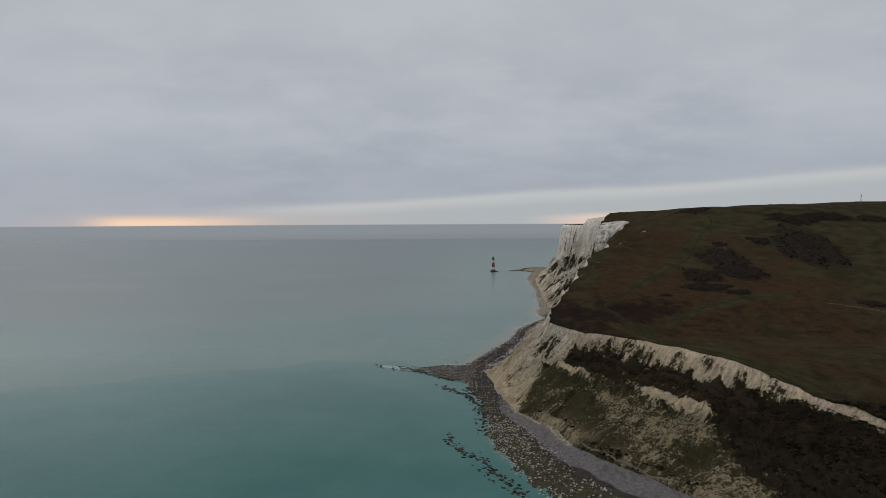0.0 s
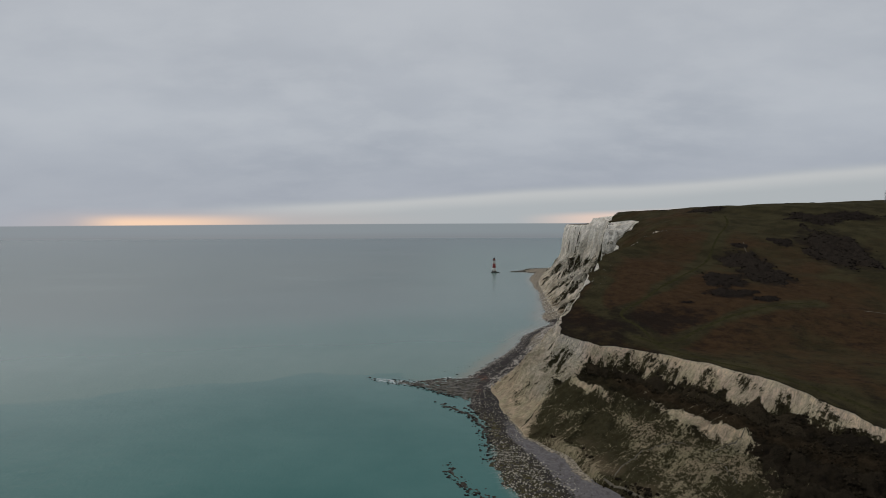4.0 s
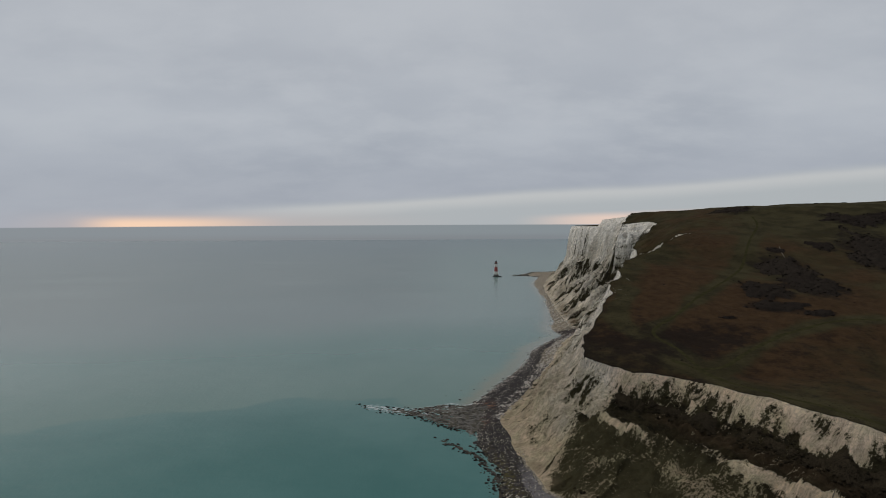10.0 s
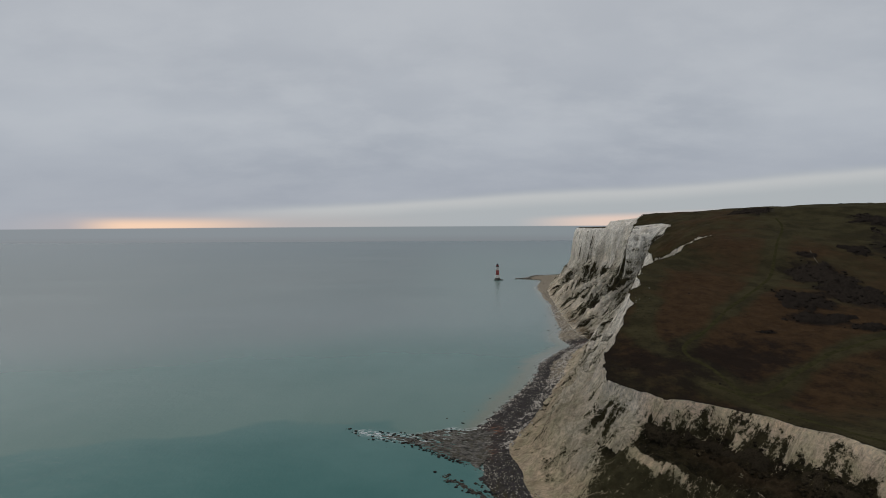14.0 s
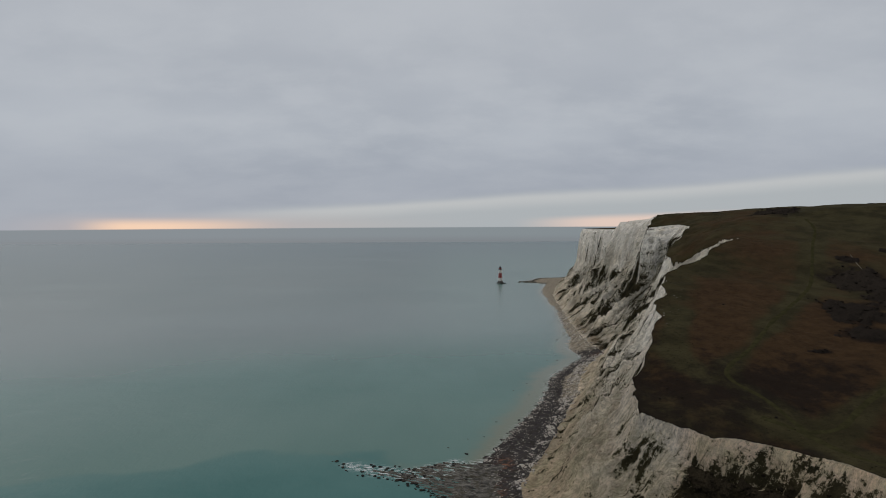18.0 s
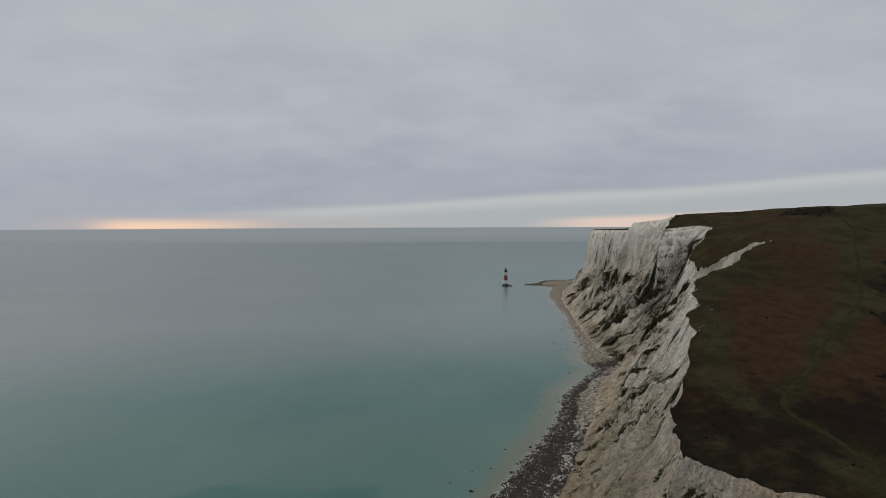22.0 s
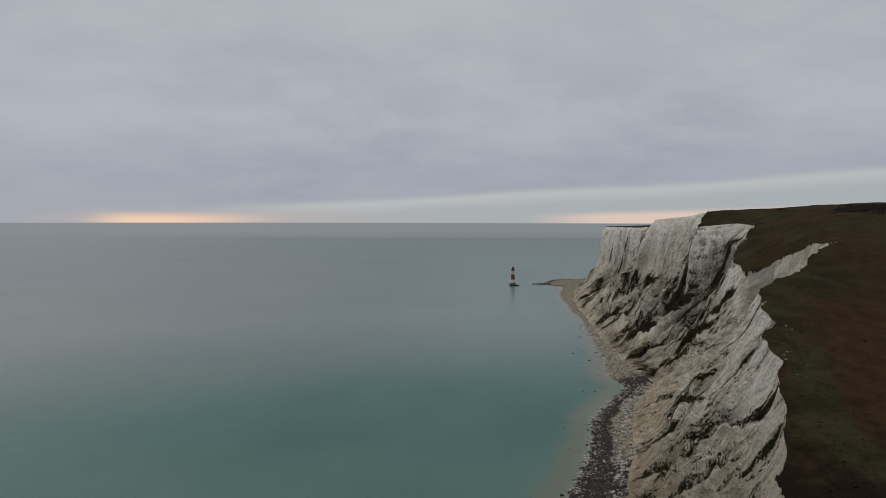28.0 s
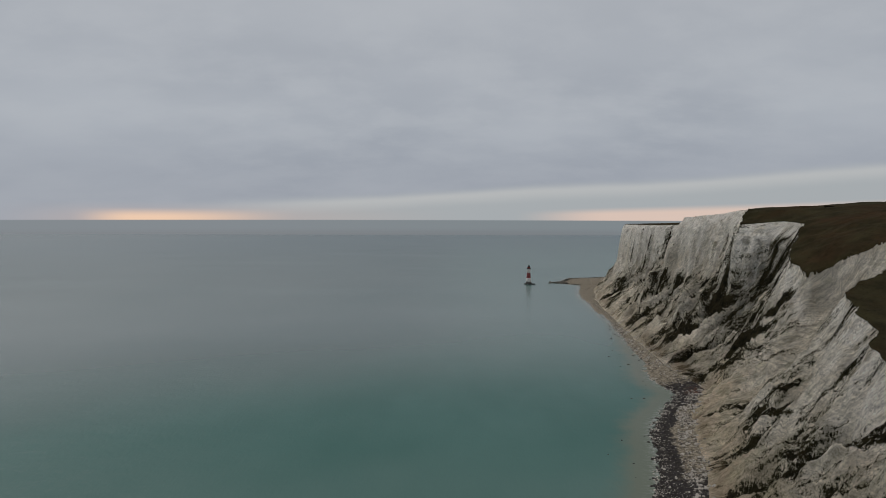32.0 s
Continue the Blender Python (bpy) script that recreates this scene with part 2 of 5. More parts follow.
def turf_material():
    m = Nodes("winter_downland_turf", 1.0, 0.025)
    green = m.mix(m.ramp(m.noise(0.05, 5), 0.35, 0.65), (0.026, 0.0228, 0.0112), (0.044, 0.0388, 0.0185))
    brown = m.mix(m.ramp(m.noise(0.12, 5, 0.65), 0.3, 0.7), (0.032, 0.0190, 0.0096), (0.054, 0.0325, 0.0160))
    where = m.calc("ADD", m.attr("bracken"), m.calc("MULTIPLY_ADD", m.noise(0.03, 6, 0.6), 1.2, -0.6))
    colour = m.mix(m.ramp(where, 0.15, 0.75), green, brown)
    clump = m.noise(0.35, 6, 0.75, m.scaled(1.0, 1.6, 1.0))
    colour = m.mix(m.calc("MULTIPLY", m.ramp(clump, 0.5, 0.7), 0.6), colour, (0.012, 0.009, 0.006))
    colour = m.mix(m.calc("MULTIPLY", m.ramp(m.noise(0.8, 5, 0.8), 0.52, 0.68), 0.4), colour, (0.060, 0.041, 0.022))
    # darker ground, its mask broken up by noise
    dark_ground = m.calc("ADD", m.attr("dark_ground"), m.calc("MULTIPLY_ADD", m.noise(0.09, 7, 0.7), 1.4, -0.7))
    colour = m.mix(m.calc("MULTIPLY", m.ramp(dark_ground, 0.3, 0.75), 0.85), colour, (0.0125, 0.0095, 0.0078))
    relief = m.calc("ADD", m.noise(0.5, 5, 0.7), m.calc("MULTIPLY", m.noise(2.2, 3, 0.7), 0.4))
    return m.done(colour, relief, 0.7, 1.0)


def shingle_material():
    m = Nodes("grey_shingle", 0.95, 0.06)
    dark = m.mix(m.ramp(m.noise(0.3, 5, 0.7), 0.35, 0.7), (0.020, 0.0180, 0.0185), (0.052, 0.0470, 0.0470))
    pale = m.mix(m.ramp(m.noise(0.5, 5, 0.7), 0.3, 0.7), (0.098, 0.092, 0.095), (0.160, 0.150, 0.152))
    where = m.calc("ADD", m.attr("pale"), m.calc("MULTIPLY_ADD", m.noise(0.06, 4), 0.5, -0.25))
    colour = m.mix(m.ramp(where, 0.35, 0.7), dark, pale)
    wrack = m.noise(0.35, 5, 0.6, m.scaled(1.0, 0.35, 1.0))
    colour = m.mix(m.calc("MULTIPLY", m.ramp(wrack, 0.5, 0.66), 0.5), colour, (0.055, 0.050, 0.052))
    talus = m.calc("ADD", m.attr("talus"), m.calc("MULTIPLY_ADD", m.noise(0.22, 7, 0.75), 1.6, -0.8))
    colour = m.mix(m.ramp(talus, 0.4, 0.7), colour, m.mix(m.ramp(m.noise(0.35, 8, 0.8), 0.42, 0.58), (0.085, 0.073, 0.054), (0.37, 0.32, 0.245)))
    weed = m.calc("MULTIPLY", m.attr("weed"), m.ramp(m.noise(0.35, 5, 0.75), 0.42, 0.6))
    colour = m.mix(weed, colour, (0.060, 0.052, 0.022))
    rust = m.calc("MULTIPLY", m.attr("rust"), m.ramp(m.noise(0.25, 4, 0.7), 0.45, 0.62))
    colour = m.mix(rust, colour, (0.20, 0.095, 0.055))
    return m.done(colour, m.noise(2.0, 4, 0.75), 0.8, 0.5)


def sea_material():
    m = Nodes("calm_sea", 0.2, 0.0)
    clear = m.mix(m.ramp(m.noise(0.006, 5, 0.6), 0.3, 0.7), (0.048, 0.130, 0.122), (0.074, 0.162, 0.152))
    milky = m.mix(m.ramp(m.noise(0.004, 4, 0.6, m.scaled(1.0, 0.45, 1.0)), 0.3, 0.7), (0.084, 0.160, 0.142), (0.116, 0.190, 0.170))
    green = m.mix(m.ramp(m.noise(0.005, 4, 0.6, m.scaled(1.0, 0.45, 1.0)), 0.3, 0.7), (0.040, 0.122, 0.104), (0.064, 0.154, 0.136))
    drab = m.mix(m.ramp(m.noise(0.003, 4, 0.6, m.scaled(1.0, 0.45, 1.0)), 0.35, 0.65), (0.064, 0.112, 0.104), (0.094, 0.136, 0.126))
    silt = m.calc("ADD", m.attr("silt"), m.calc("MULTIPLY_ADD", m.noise(0.02, 5, 0.6), 0.3, -0.15))
    colour = m.mix(m.ramp(silt, 0.15, 0.75), clear, milky)
    colour = m.mix(m.attr("green"), colour, green)
    colour = m.mix(m.attr("drab"), colour, drab)
    shore = m.calc("ADD", m.attr("shore"), m.calc("MULTIPLY_ADD", m.noise(0.05, 5, 0.65), 0.5, -0.25))
    colour = m.mix(m.calc("MULTIPLY", m.ramp(shore, 0.35, 0.95), 0.7), colour, (0.17, 0.17, 0.125))
    foam = m.calc("MULTIPLY", m.attr("foam"), m.ramp(m.noise(0.28, 7, 0.78, m.scaled(0.7, 1.6, 1.0)), 0.47, 0.58))
    colour = m.mix(m.calc("MULTIPLY", foam, 0.85), colour, (0.60, 0.61, 0.61))
    colour = m.mix(m.calc("MULTIPLY", m.attr("deep"), 0.85), colour, (0.064, 0.116, 0.130))
    ripple = m.calc("ADD", m.noise(0.35, 4, 0.6, m.scaled(1.0, 0.55, 1.0)), m.calc("MULTIPLY", m.noise(0.06, 3, 0.5), 1.5))
    mat = m.done(colour, ripple, 0.35, 0.9)
    # a ruffled surface mirrors less of the sky than a still one
    gloss = m.nt.nodes.new("ShaderNodeBsdfGlossy")
    gloss.inputs["Roughness"].default_value = 0.25
    bump = m.bsdf.inputs["Normal"].links[0].from_socket
    m.link(bump, gloss.inputs["Normal"])
    fresnel = m.nt.nodes.new("ShaderNodeFresnel")
    fresnel.inputs["IOR"].default_value = 1.33
    slicks = m.ramp(m.noise(0.0035, 3, 0.5, m.scaled(0.5, 1.6, 1.0)), 0.35, 0.7)
    share = m.calc("MULTIPLY", m.ramp(fresnel.outputs[0], 0.04, 0.42), m.calc("MULTIPLY_ADD", slicks, 0.018, 0.39))
    mixer = m.nt.nodes.new("ShaderNodeMixShader")
    m.link(share, mixer.inputs[0])
    m.link(m.bsdf.outputs[0], mixer.inputs[1])
    m.link(gloss.outputs[0], mixer.inputs[2])
    out = [n for n in m.nt.nodes if n.type == "OUTPUT_MATERIAL"][0]
    m.link(mixer.outputs[0], out.inputs["Surface"])
    return mat


CHALK, TURF, SHINGLE, SEA = chalk_material(), turf_material(), shingle_material(), sea_material()

# ---- the lie of the land ----
# guide lines along the coast, from the near bay to the far point: x, y and height
RIM_NEAR = [(700, -400, 20), (330, 250, 22), (285, 310, 26), (245, 365, 37), (225, 387, 43), (204, 428, 51), (178, 478, 51), (149, 521, 50), (112, 540, 54), (94, 553, 58), (103, 588, 65), (126, 625, 79),
            (150, 685, 92), (176, 743, 105), (187, 768, 108), (225, 795, 119), (259, 828, 131), (288, 856, 136), (282, 878, 130), (262, 894, 117), (240, 895, 105), (246, 930, 116)]
RIM_FAR = [(282, 985, 130), (301, 1012, 146), (303, 1050, 148), (277, 1084, 143), (283, 1100, 152), (296, 1112, 162), (320, 1150, 161), (326, 1190, 160), (331, 1260, 156), (306, 1325, 151),
           (358, 1380, 147), (374, 1440, 140), (336, 1492, 137), (324, 1687, 136), (350, 1760, 136), (460, 1850, 134), (700, 2000, 130)]
RIM = RIM_NEAR + RIM_FAR
FOOT = [(580, -450, 5), (230, 190, 5), (165, 270, 5), (125, 326, 5), (104, 357, 5), (84, 392, 5), (75, 432, 5), (57, 465, 4), (46, 519, 4), (41, 587, 4), (67, 654, 4), (100, 740, 4), (119, 798, 4),
        (145, 877, 4), (180, 937, 5), (176, 1019, 5), (188, 1161, 4), (205, 1331, 4), (227, 1520, 4), (266, 1690, 4), (318, 1800, 4), (460, 1890, 4), (700, 2050, 4)]
WATER = [(530, -470, 0), (190, 150, 0), (120, 250, 0), (62, 330, 0), (46, 365, 0), (36, 396, 0), (31, 430, 0), (33, 460, 0), (32, 500, 0), (24, 545, 0), (23, 585, 0), (26, 640, 0), (51, 697, 0), (77, 753, 0), (96, 815, 0), (108, 860, 0),
         (155, 936, 0), (151, 991, 0), (167, 1060, 0), (182, 1180, 0), (197, 1305, 0), (206, 1440, 0), (218, 1600, 0), (244, 1720, 0), (258, 1785, 0), (226, 1815, 0), (222, 1842, 0), (262, 1930, 0), (345, 1962, 0), (450, 2000, 0), (700, 2130, 0)]
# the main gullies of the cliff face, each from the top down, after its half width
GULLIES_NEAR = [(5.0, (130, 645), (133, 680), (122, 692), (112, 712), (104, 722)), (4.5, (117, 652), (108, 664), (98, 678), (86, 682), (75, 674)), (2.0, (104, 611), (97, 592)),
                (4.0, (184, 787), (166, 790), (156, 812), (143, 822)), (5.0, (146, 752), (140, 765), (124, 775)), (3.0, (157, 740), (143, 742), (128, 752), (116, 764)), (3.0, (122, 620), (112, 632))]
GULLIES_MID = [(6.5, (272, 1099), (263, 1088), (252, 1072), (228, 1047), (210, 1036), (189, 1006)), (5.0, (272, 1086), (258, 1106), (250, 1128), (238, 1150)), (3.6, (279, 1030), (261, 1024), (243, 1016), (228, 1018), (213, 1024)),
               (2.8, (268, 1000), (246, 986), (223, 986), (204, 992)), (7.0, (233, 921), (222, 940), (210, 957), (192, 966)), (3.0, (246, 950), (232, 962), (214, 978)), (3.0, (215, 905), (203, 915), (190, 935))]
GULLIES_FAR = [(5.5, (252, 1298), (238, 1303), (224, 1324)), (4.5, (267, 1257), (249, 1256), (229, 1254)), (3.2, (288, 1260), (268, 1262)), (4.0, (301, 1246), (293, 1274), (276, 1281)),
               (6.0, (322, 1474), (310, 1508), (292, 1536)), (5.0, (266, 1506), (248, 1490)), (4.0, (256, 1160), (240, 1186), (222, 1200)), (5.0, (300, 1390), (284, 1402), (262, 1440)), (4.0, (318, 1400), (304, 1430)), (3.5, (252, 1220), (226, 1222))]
# height of the down along the flight's direction
DOWN_Y = [-400, 100, 250, 330, 390, 430, 520, 615, 743, 832, 900, 950, 1060, 1200, 1400, 1700, 2300]
DOWN_Z = [20, 20, 24, 30, 40, 47, 52, 76, 106, 135, 152, 167, 172, 165, 151, 138, 130]


def lattice(ix, iy, seed):
    h = (ix * 374761393 + iy * 668265263 + seed * 974711 + 1013904223) & 0xFFFFFFFF
    h = ((h ^ (h >> 13)) * 1274126177) & 0xFFFFFFFF
    h = ((h ^ (h >> 16)) * 2246822519) & 0xFFFFFFFF
    return ((h ^ (h >> 15)) & 0xFFFF) / 65535.0 * 2 * np.pi


def perlin(x, y, seed=0):
    """Gradient noise, about -0.7 to 0.7."""
    x0, y0 = np.floor(x).astype(np.int64), np.floor(y).astype(np.int64)
    fx, fy = x - x0, y - y0
    u, v = fx * fx * fx * (fx * (fx * 6 - 15) + 10), fy * fy * fy * (fy * (fy * 6 - 15) + 10)

    def corner(dx, dy):
        a = lattice(x0 + dx, y0 + dy, seed)
        return np.cos(a) * (fx - dx) + np.sin(a) * (fy - dy)

    top = corner(0, 0) * (1 - u) + corner(1, 0) * u
    low = corner(0, 1) * (1 - u) + corner(1, 1) * u
    return top * (1 - v) + low * v


def fbm(x, y, octaves=4, seed=0, gain=0.5):
    total, amp = 0.0, 1.0
    for k in range(octaves):
        total = total + amp * perlin(x * 2**k, y * 2**k, seed + 17 * k)
        amp *= gain
    return total


def ridged(x, y, octaves=3, seed=0):
    total, amp = 0.0, 1.0
    for k in range(octaves):
        total = total + amp * (1 - 2.6 * np.abs(perlin(x * 2**k, y * 2**k, seed + 31 * k)))
        amp *= 0.5
    return total / 1.75


def step(x, lo, hi):
    t = np.clip((x - lo) / (hi - lo), 0, 1)
    return t * t * (3 - 2 * t)


def nearest(line, x, y):
    """Distance to a line, height there, length along it, and whether the point lies on its landward side."""
    pts = np.array(line, float)
    best, height, along = np.full(x.shape, 1e18), np.zeros(x.shape), np.zeros(x.shape)
    run = 0.0
    for a, b in zip(pts[:-1], pts[1:]):
        d = b - a
        length = np.hypot(d[0], d[1])
        t = np.clip(((x - a[0]) * d[0] + (y - a[1]) * d[1]) / length**2, 0, 1)
        q = (x - a[0] - t * d[0]) ** 2 + (y - a[1] - t * d[1]) ** 2
        near = q < best
        best = np.where(near, q, best)
        height = np.where(near, a[2] + t * d[2], height)
        along = np.where(near, run + t * length, along)
        run += length
    ring = np.vstack([pts[:, :2], [[9000, 3600], [9000, -900]]])
    inside = np.zeros(x.shape, bool)
    for a, b in zip(ring, np.roll(ring, -1, 0)):
        cross = (a[1] > y) != (b[1] > y)
        with np.errstate(divide="ignore", invalid="ignore"):
            at = a[0] + (y - a[1]) / (b[1] - a[1]) * (b[0] - a[0])
        inside ^= cross & (x < at)
    return np.sqrt(best), height, along, inside


def down(x, y):
    z = np.interp(y + 10 * fbm(x / 160, y / 160, 2, 5), DOWN_Y, DOWN_Z)
    z = z + 0.020 * np.clip(x - 410, 0, 400) * step(y, 560, 900)
    return z + 3.0 * fbm(x / 90, y / 90, 3, 9) - 0.03 * np.clip(x - 760, 0, 1400)


def down_at(x, y):
    return float(down(np.array([float(x)]), np.array([float(y)]))[0])


def terrain(x, y):
    """Height, region (0 sea bed, 1 beach, 2 cliff, 3 down) and the masks, for arrays of places."""
    wx = x + 6.5 * fbm(x / 45, y / 45, 2, 1) + 4.2 * fbm(x / 16, y / 16, 3, 2, 0.4)
    wy = y + 6.5 * fbm(x / 45, y / 45, 2, 3) + 4.2 * fbm(x / 16, y / 16, 3, 4, 0.4)
    d_rim, z_rim, s_rim, in_rim = nearest(RIM, wx, wy)
    d_foot, z_foot, s_foot, in_foot = nearest(FOOT, x + 0.5 * (wx - x), y + 0.5 * (wy - y))
    d_water, _, _, in_water = nearest(WATER, x + 0.6 * (wx - x), y + 0.6 * (wy - y))
    # the down: meets the rim at its height
    z_land = down(x, y)
    land = np.flatnonzero(in_rim & (d_rim < 260))
    if len(land):
        px_, py_ = wx.ravel()[land], wy.ravel()[land]
        top, low = np.zeros(len(land)), np.zeros(len(land))
        for a, b in zip(RIM[:-1], RIM[1:]):
            n = max(1, int(math.hypot(b[0] - a[0], b[1] - a[1]) / 14))
            for k in range(n):
                rx, ry, rz = (a[i] + (b[i] - a[i]) * (k + 0.5) / n for i in range(3))
                w = 1 / ((px_ - rx) ** 2 + (py_ - ry) ** 2 + 60.0) ** 1.6
                top += w * (rz - down_at(rx, ry))
                low += w
        lift = z_land.ravel().copy()
        lift[land] += top / low * np.exp(-d_rim.ravel()[land] / 70)
        z_land = lift.reshape(z_land.shape)
    z_land = z_land + 0.35 * fbm(x / 7, y / 7, 3, 6)
    # the cliff: a share of the way from foot to rim
    tau = d_foot / np.maximum(d_foot + d_rim, 1e-3)
    under = (1 - step(y + 0.25 * x, 545, 580)) * step(x - 84 - 0.58 * (y - 488) + 5 * fbm(x / 15, y / 15, 2, 18), -7, 7)
    sheer = step(y, 960, 1060)
    bow = np.clip(np.sin(np.pi * np.clip(tau, 0, 1)), 0, 1)
    tw = tau - 0.12 * step(x, 118, 170) * np.interp(tau, [0, 0.2, 0.6, 0.85, 1], [0, 0.4, 1, 0, 0])
    g_main = np.interp(tau, [0, 0.12, 0.5, 0.8, 0.93, 1], [0, 0.10, 0.45, 0.74, 0.90, 1])
    bend = 0.55 * s_rim + 0.6 * s_foot + 4 * fbm(x / 30, y / 30, 2, 15) + tau * (60 * step(y, 560, 640) - 95 * step(y, 1030, 1130))
    ts = np.clip(tau + bow * (0.14 * fbm(s_foot / 34, s_rim / 90, 2, 24) + 0.13 * fbm(bend / 15, tau * 1.5, 3, 27, 0.55) + 0.05 * fbm(x / 9, y / 9, 2, 25)), 0, 1)
    g_sheer = np.interp(ts, [0, 0.1, 0.55, 0.76, 0.89, 1], [0, 0.09, 0.40, 0.56, 0.91, 1])
    g_under = np.interp(tw, [0, 0.03, 0.06, 0.47, 0.52, 0.56, 0.62, 0.84, 0.89, 0.98, 1], [0, 0.10, 0.12, 0.40, 0.52, 0.56, 0.49, 0.60, 0.68, 0.97, 1])
    far = step(y, 1400, 1480) * (1 - step(y, 1720, 1790))
    g_far = np.interp(ts, [0, 0.1, 0.55, 0.80, 0.93, 1], [0, 0.09, 0.34, 0.46, 0.94, 1])
    g = (g_main * (1 - sheer) + g_sheer * sheer) * (1 - far) + g_far * far
    g = g * (1 - under) + g_under * under
    taper = step(x, 180, 245)
    g_low = np.interp(tw, [0, 0.06, 0.5, 0.9, 0.97, 1], [0, 0.12, 0.5, 0.84, 0.90, 1])
    g = g * (1 - under * taper) + g_low * under * taper
    span = z_rim - z_foot
    bell = np.clip(np.sin(np.pi * np.clip(tau, 0, 1)), 0, 1) ** 0.7
    rib = -(ridged(bend / 66, tau * 0.9, 1, 11) * 0.6 + ridged(bend / 25, tau * 1.5, 2, 12) * (0.34 + 0.16 * step(y, 850, 950)) + ridged(bend / 9, tau * 3.0, 2, 16) * 0.20)
    rib = rib - 0.05 * ridged(bend / 4.3 + 2 * fbm(x / 14, y / 14, 2, 23), tau * 5.0, 2, 20)
    crag = fbm(x / 16, y / 16, 5, 13, 0.66) * 2.2 + ridged(x / 7, y / 7, 4, 14) * 1.5
    z_cliff = z_foot + span * g + bell * (span / 100 * 27.0 * (1 + 0.5 * (1 - step(y, 620, 720))) * (rib + 0.15) * (1 - 0.6 * under) * (1 - (0.55 * sheer + 0.38 * far) * step(tau, 0.6, 0.8)) + (1.4 + 0.3 * under + 0.7 * step(y, 850, 980)) * crag)
    cut = np.zeros(x.shape)
    ragged = 1 + 0.9 * fbm(x / 11, y / 11, 3, 19)
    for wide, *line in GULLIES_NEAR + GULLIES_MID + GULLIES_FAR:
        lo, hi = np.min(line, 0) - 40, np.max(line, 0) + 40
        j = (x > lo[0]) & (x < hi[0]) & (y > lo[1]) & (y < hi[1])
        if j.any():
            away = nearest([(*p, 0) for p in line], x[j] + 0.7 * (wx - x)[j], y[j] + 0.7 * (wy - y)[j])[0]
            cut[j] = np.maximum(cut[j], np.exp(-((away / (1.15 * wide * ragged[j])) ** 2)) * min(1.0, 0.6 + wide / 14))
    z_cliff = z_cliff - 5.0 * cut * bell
    z_cliff = np.minimum(z_cliff, z_rim + 1.0)
    # the beach, from the cliff's foot into the water
    share = d_water / np.maximum(d_water + d_foot, 1e-3)
    z_beach = z_foot * share**1.2 + 0.35 * fbm(x / 5, y / 5, 3, 21)
    z_bed = -0.06 * d_water + 0.5 * fbm(x / 9, y / 9, 3, 22)
    z = np.where(in_rim, z_land, np.where(in_foot, z_cliff, np.where(in_water, z_beach, z_bed)))
    region = np.where(in_rim, 3, np.where(in_foot, 2, np.where(in_water, 1, 0)))
    return z, region, dict(tau=tau, tw=tw, s=s_rim, d_rim=d_rim, d_foot=d_foot, d_water=d_water, under=under, share=share, rib=rib, sheer=sheer, bend=bend, cut=cut,
                           sd_rim=np.where(in_rim, d_rim, -d_rim), sd_foot=np.where(in_foot, d_foot, -d_foot), sd_water=np.where(in_water, d_water, -d_water))




def spaced(*bands):
    out = [bands[0][0]]
    for a, b, d in bands:
        n = max(1, int(round((b - a) / d)))
        out += list(np.linspace(a, b, n + 1)[1:])
    return np.array(out)


GX = spaced((-16, 60, 1.25), (60, 310, 0.85), (310, 430, 2.5), (430, 700, 6.0), (700, 1500, 40.0), (1500, 4000, 250.0))
GY = spaced((-420, 110, 20.0), (110, 300, 3.5), (300, 540, 1.25), (540, 1110, 0.9), (1110, 1420, 1.9), (1420, 1900, 3.2), (1900, 2400, 30.0), (2400, 4200, 200.0))
MX, MY = np.meshgrid(GX, GY)
HZ, _, HM = terrain(MX, MY)


def snapped(field, x, y):
    """Moves the grid's points that lie close to a field's zero line onto it."""
    dy, dx = np.gradient(field, GY, GX)
    square = np.maximum(dx * dx + dy * dy, 0.3)
    mx, my = -field * dx / square, -field * dy / square
    cell = np.minimum(np.gradient(GX)[None, :], np.gradient(GY)[:, None])
    near = np.hypot(mx, my) < 0.62 * cell
    return np.where(near, x + mx, x), np.where(near, y + my, y), near


MX, MY, ON_RIM = snapped(HM["sd_rim"], MX, MY)
MX, MY, ON_FOOT = snapped(np.where(ON_RIM, 1e3, HM["sd_foot"]), MX, MY)
MZ, REGION, MASK = terrain(MX, MY)
SD_RIM, SD_FOOT = np.where(ON_RIM, 0.0, HM["sd_rim"]), np.where(ON_FOOT & ~ON_RIM, 0.0, HM["sd_foot"])


def height(x, y):
    """The built ground's height at a place."""
    i = np.clip(np.searchsorted(GX, x) - 1, 0, len(GX) - 2)
    j = np.clip(np.searchsorted(GY, y) - 1, 0, len(GY) - 2)
    u, v = (x - GX[i]) / (GX[i + 1] - GX[i]), (y - GY[j]) / (GY[j + 1] - GY[j])
    return (HZ[j, i] * (1 - u) + HZ[j, i + 1] * u) * (1 - v) + (HZ[j + 1, i] * (1 - u) + HZ[j + 1, i + 1] * u) * v


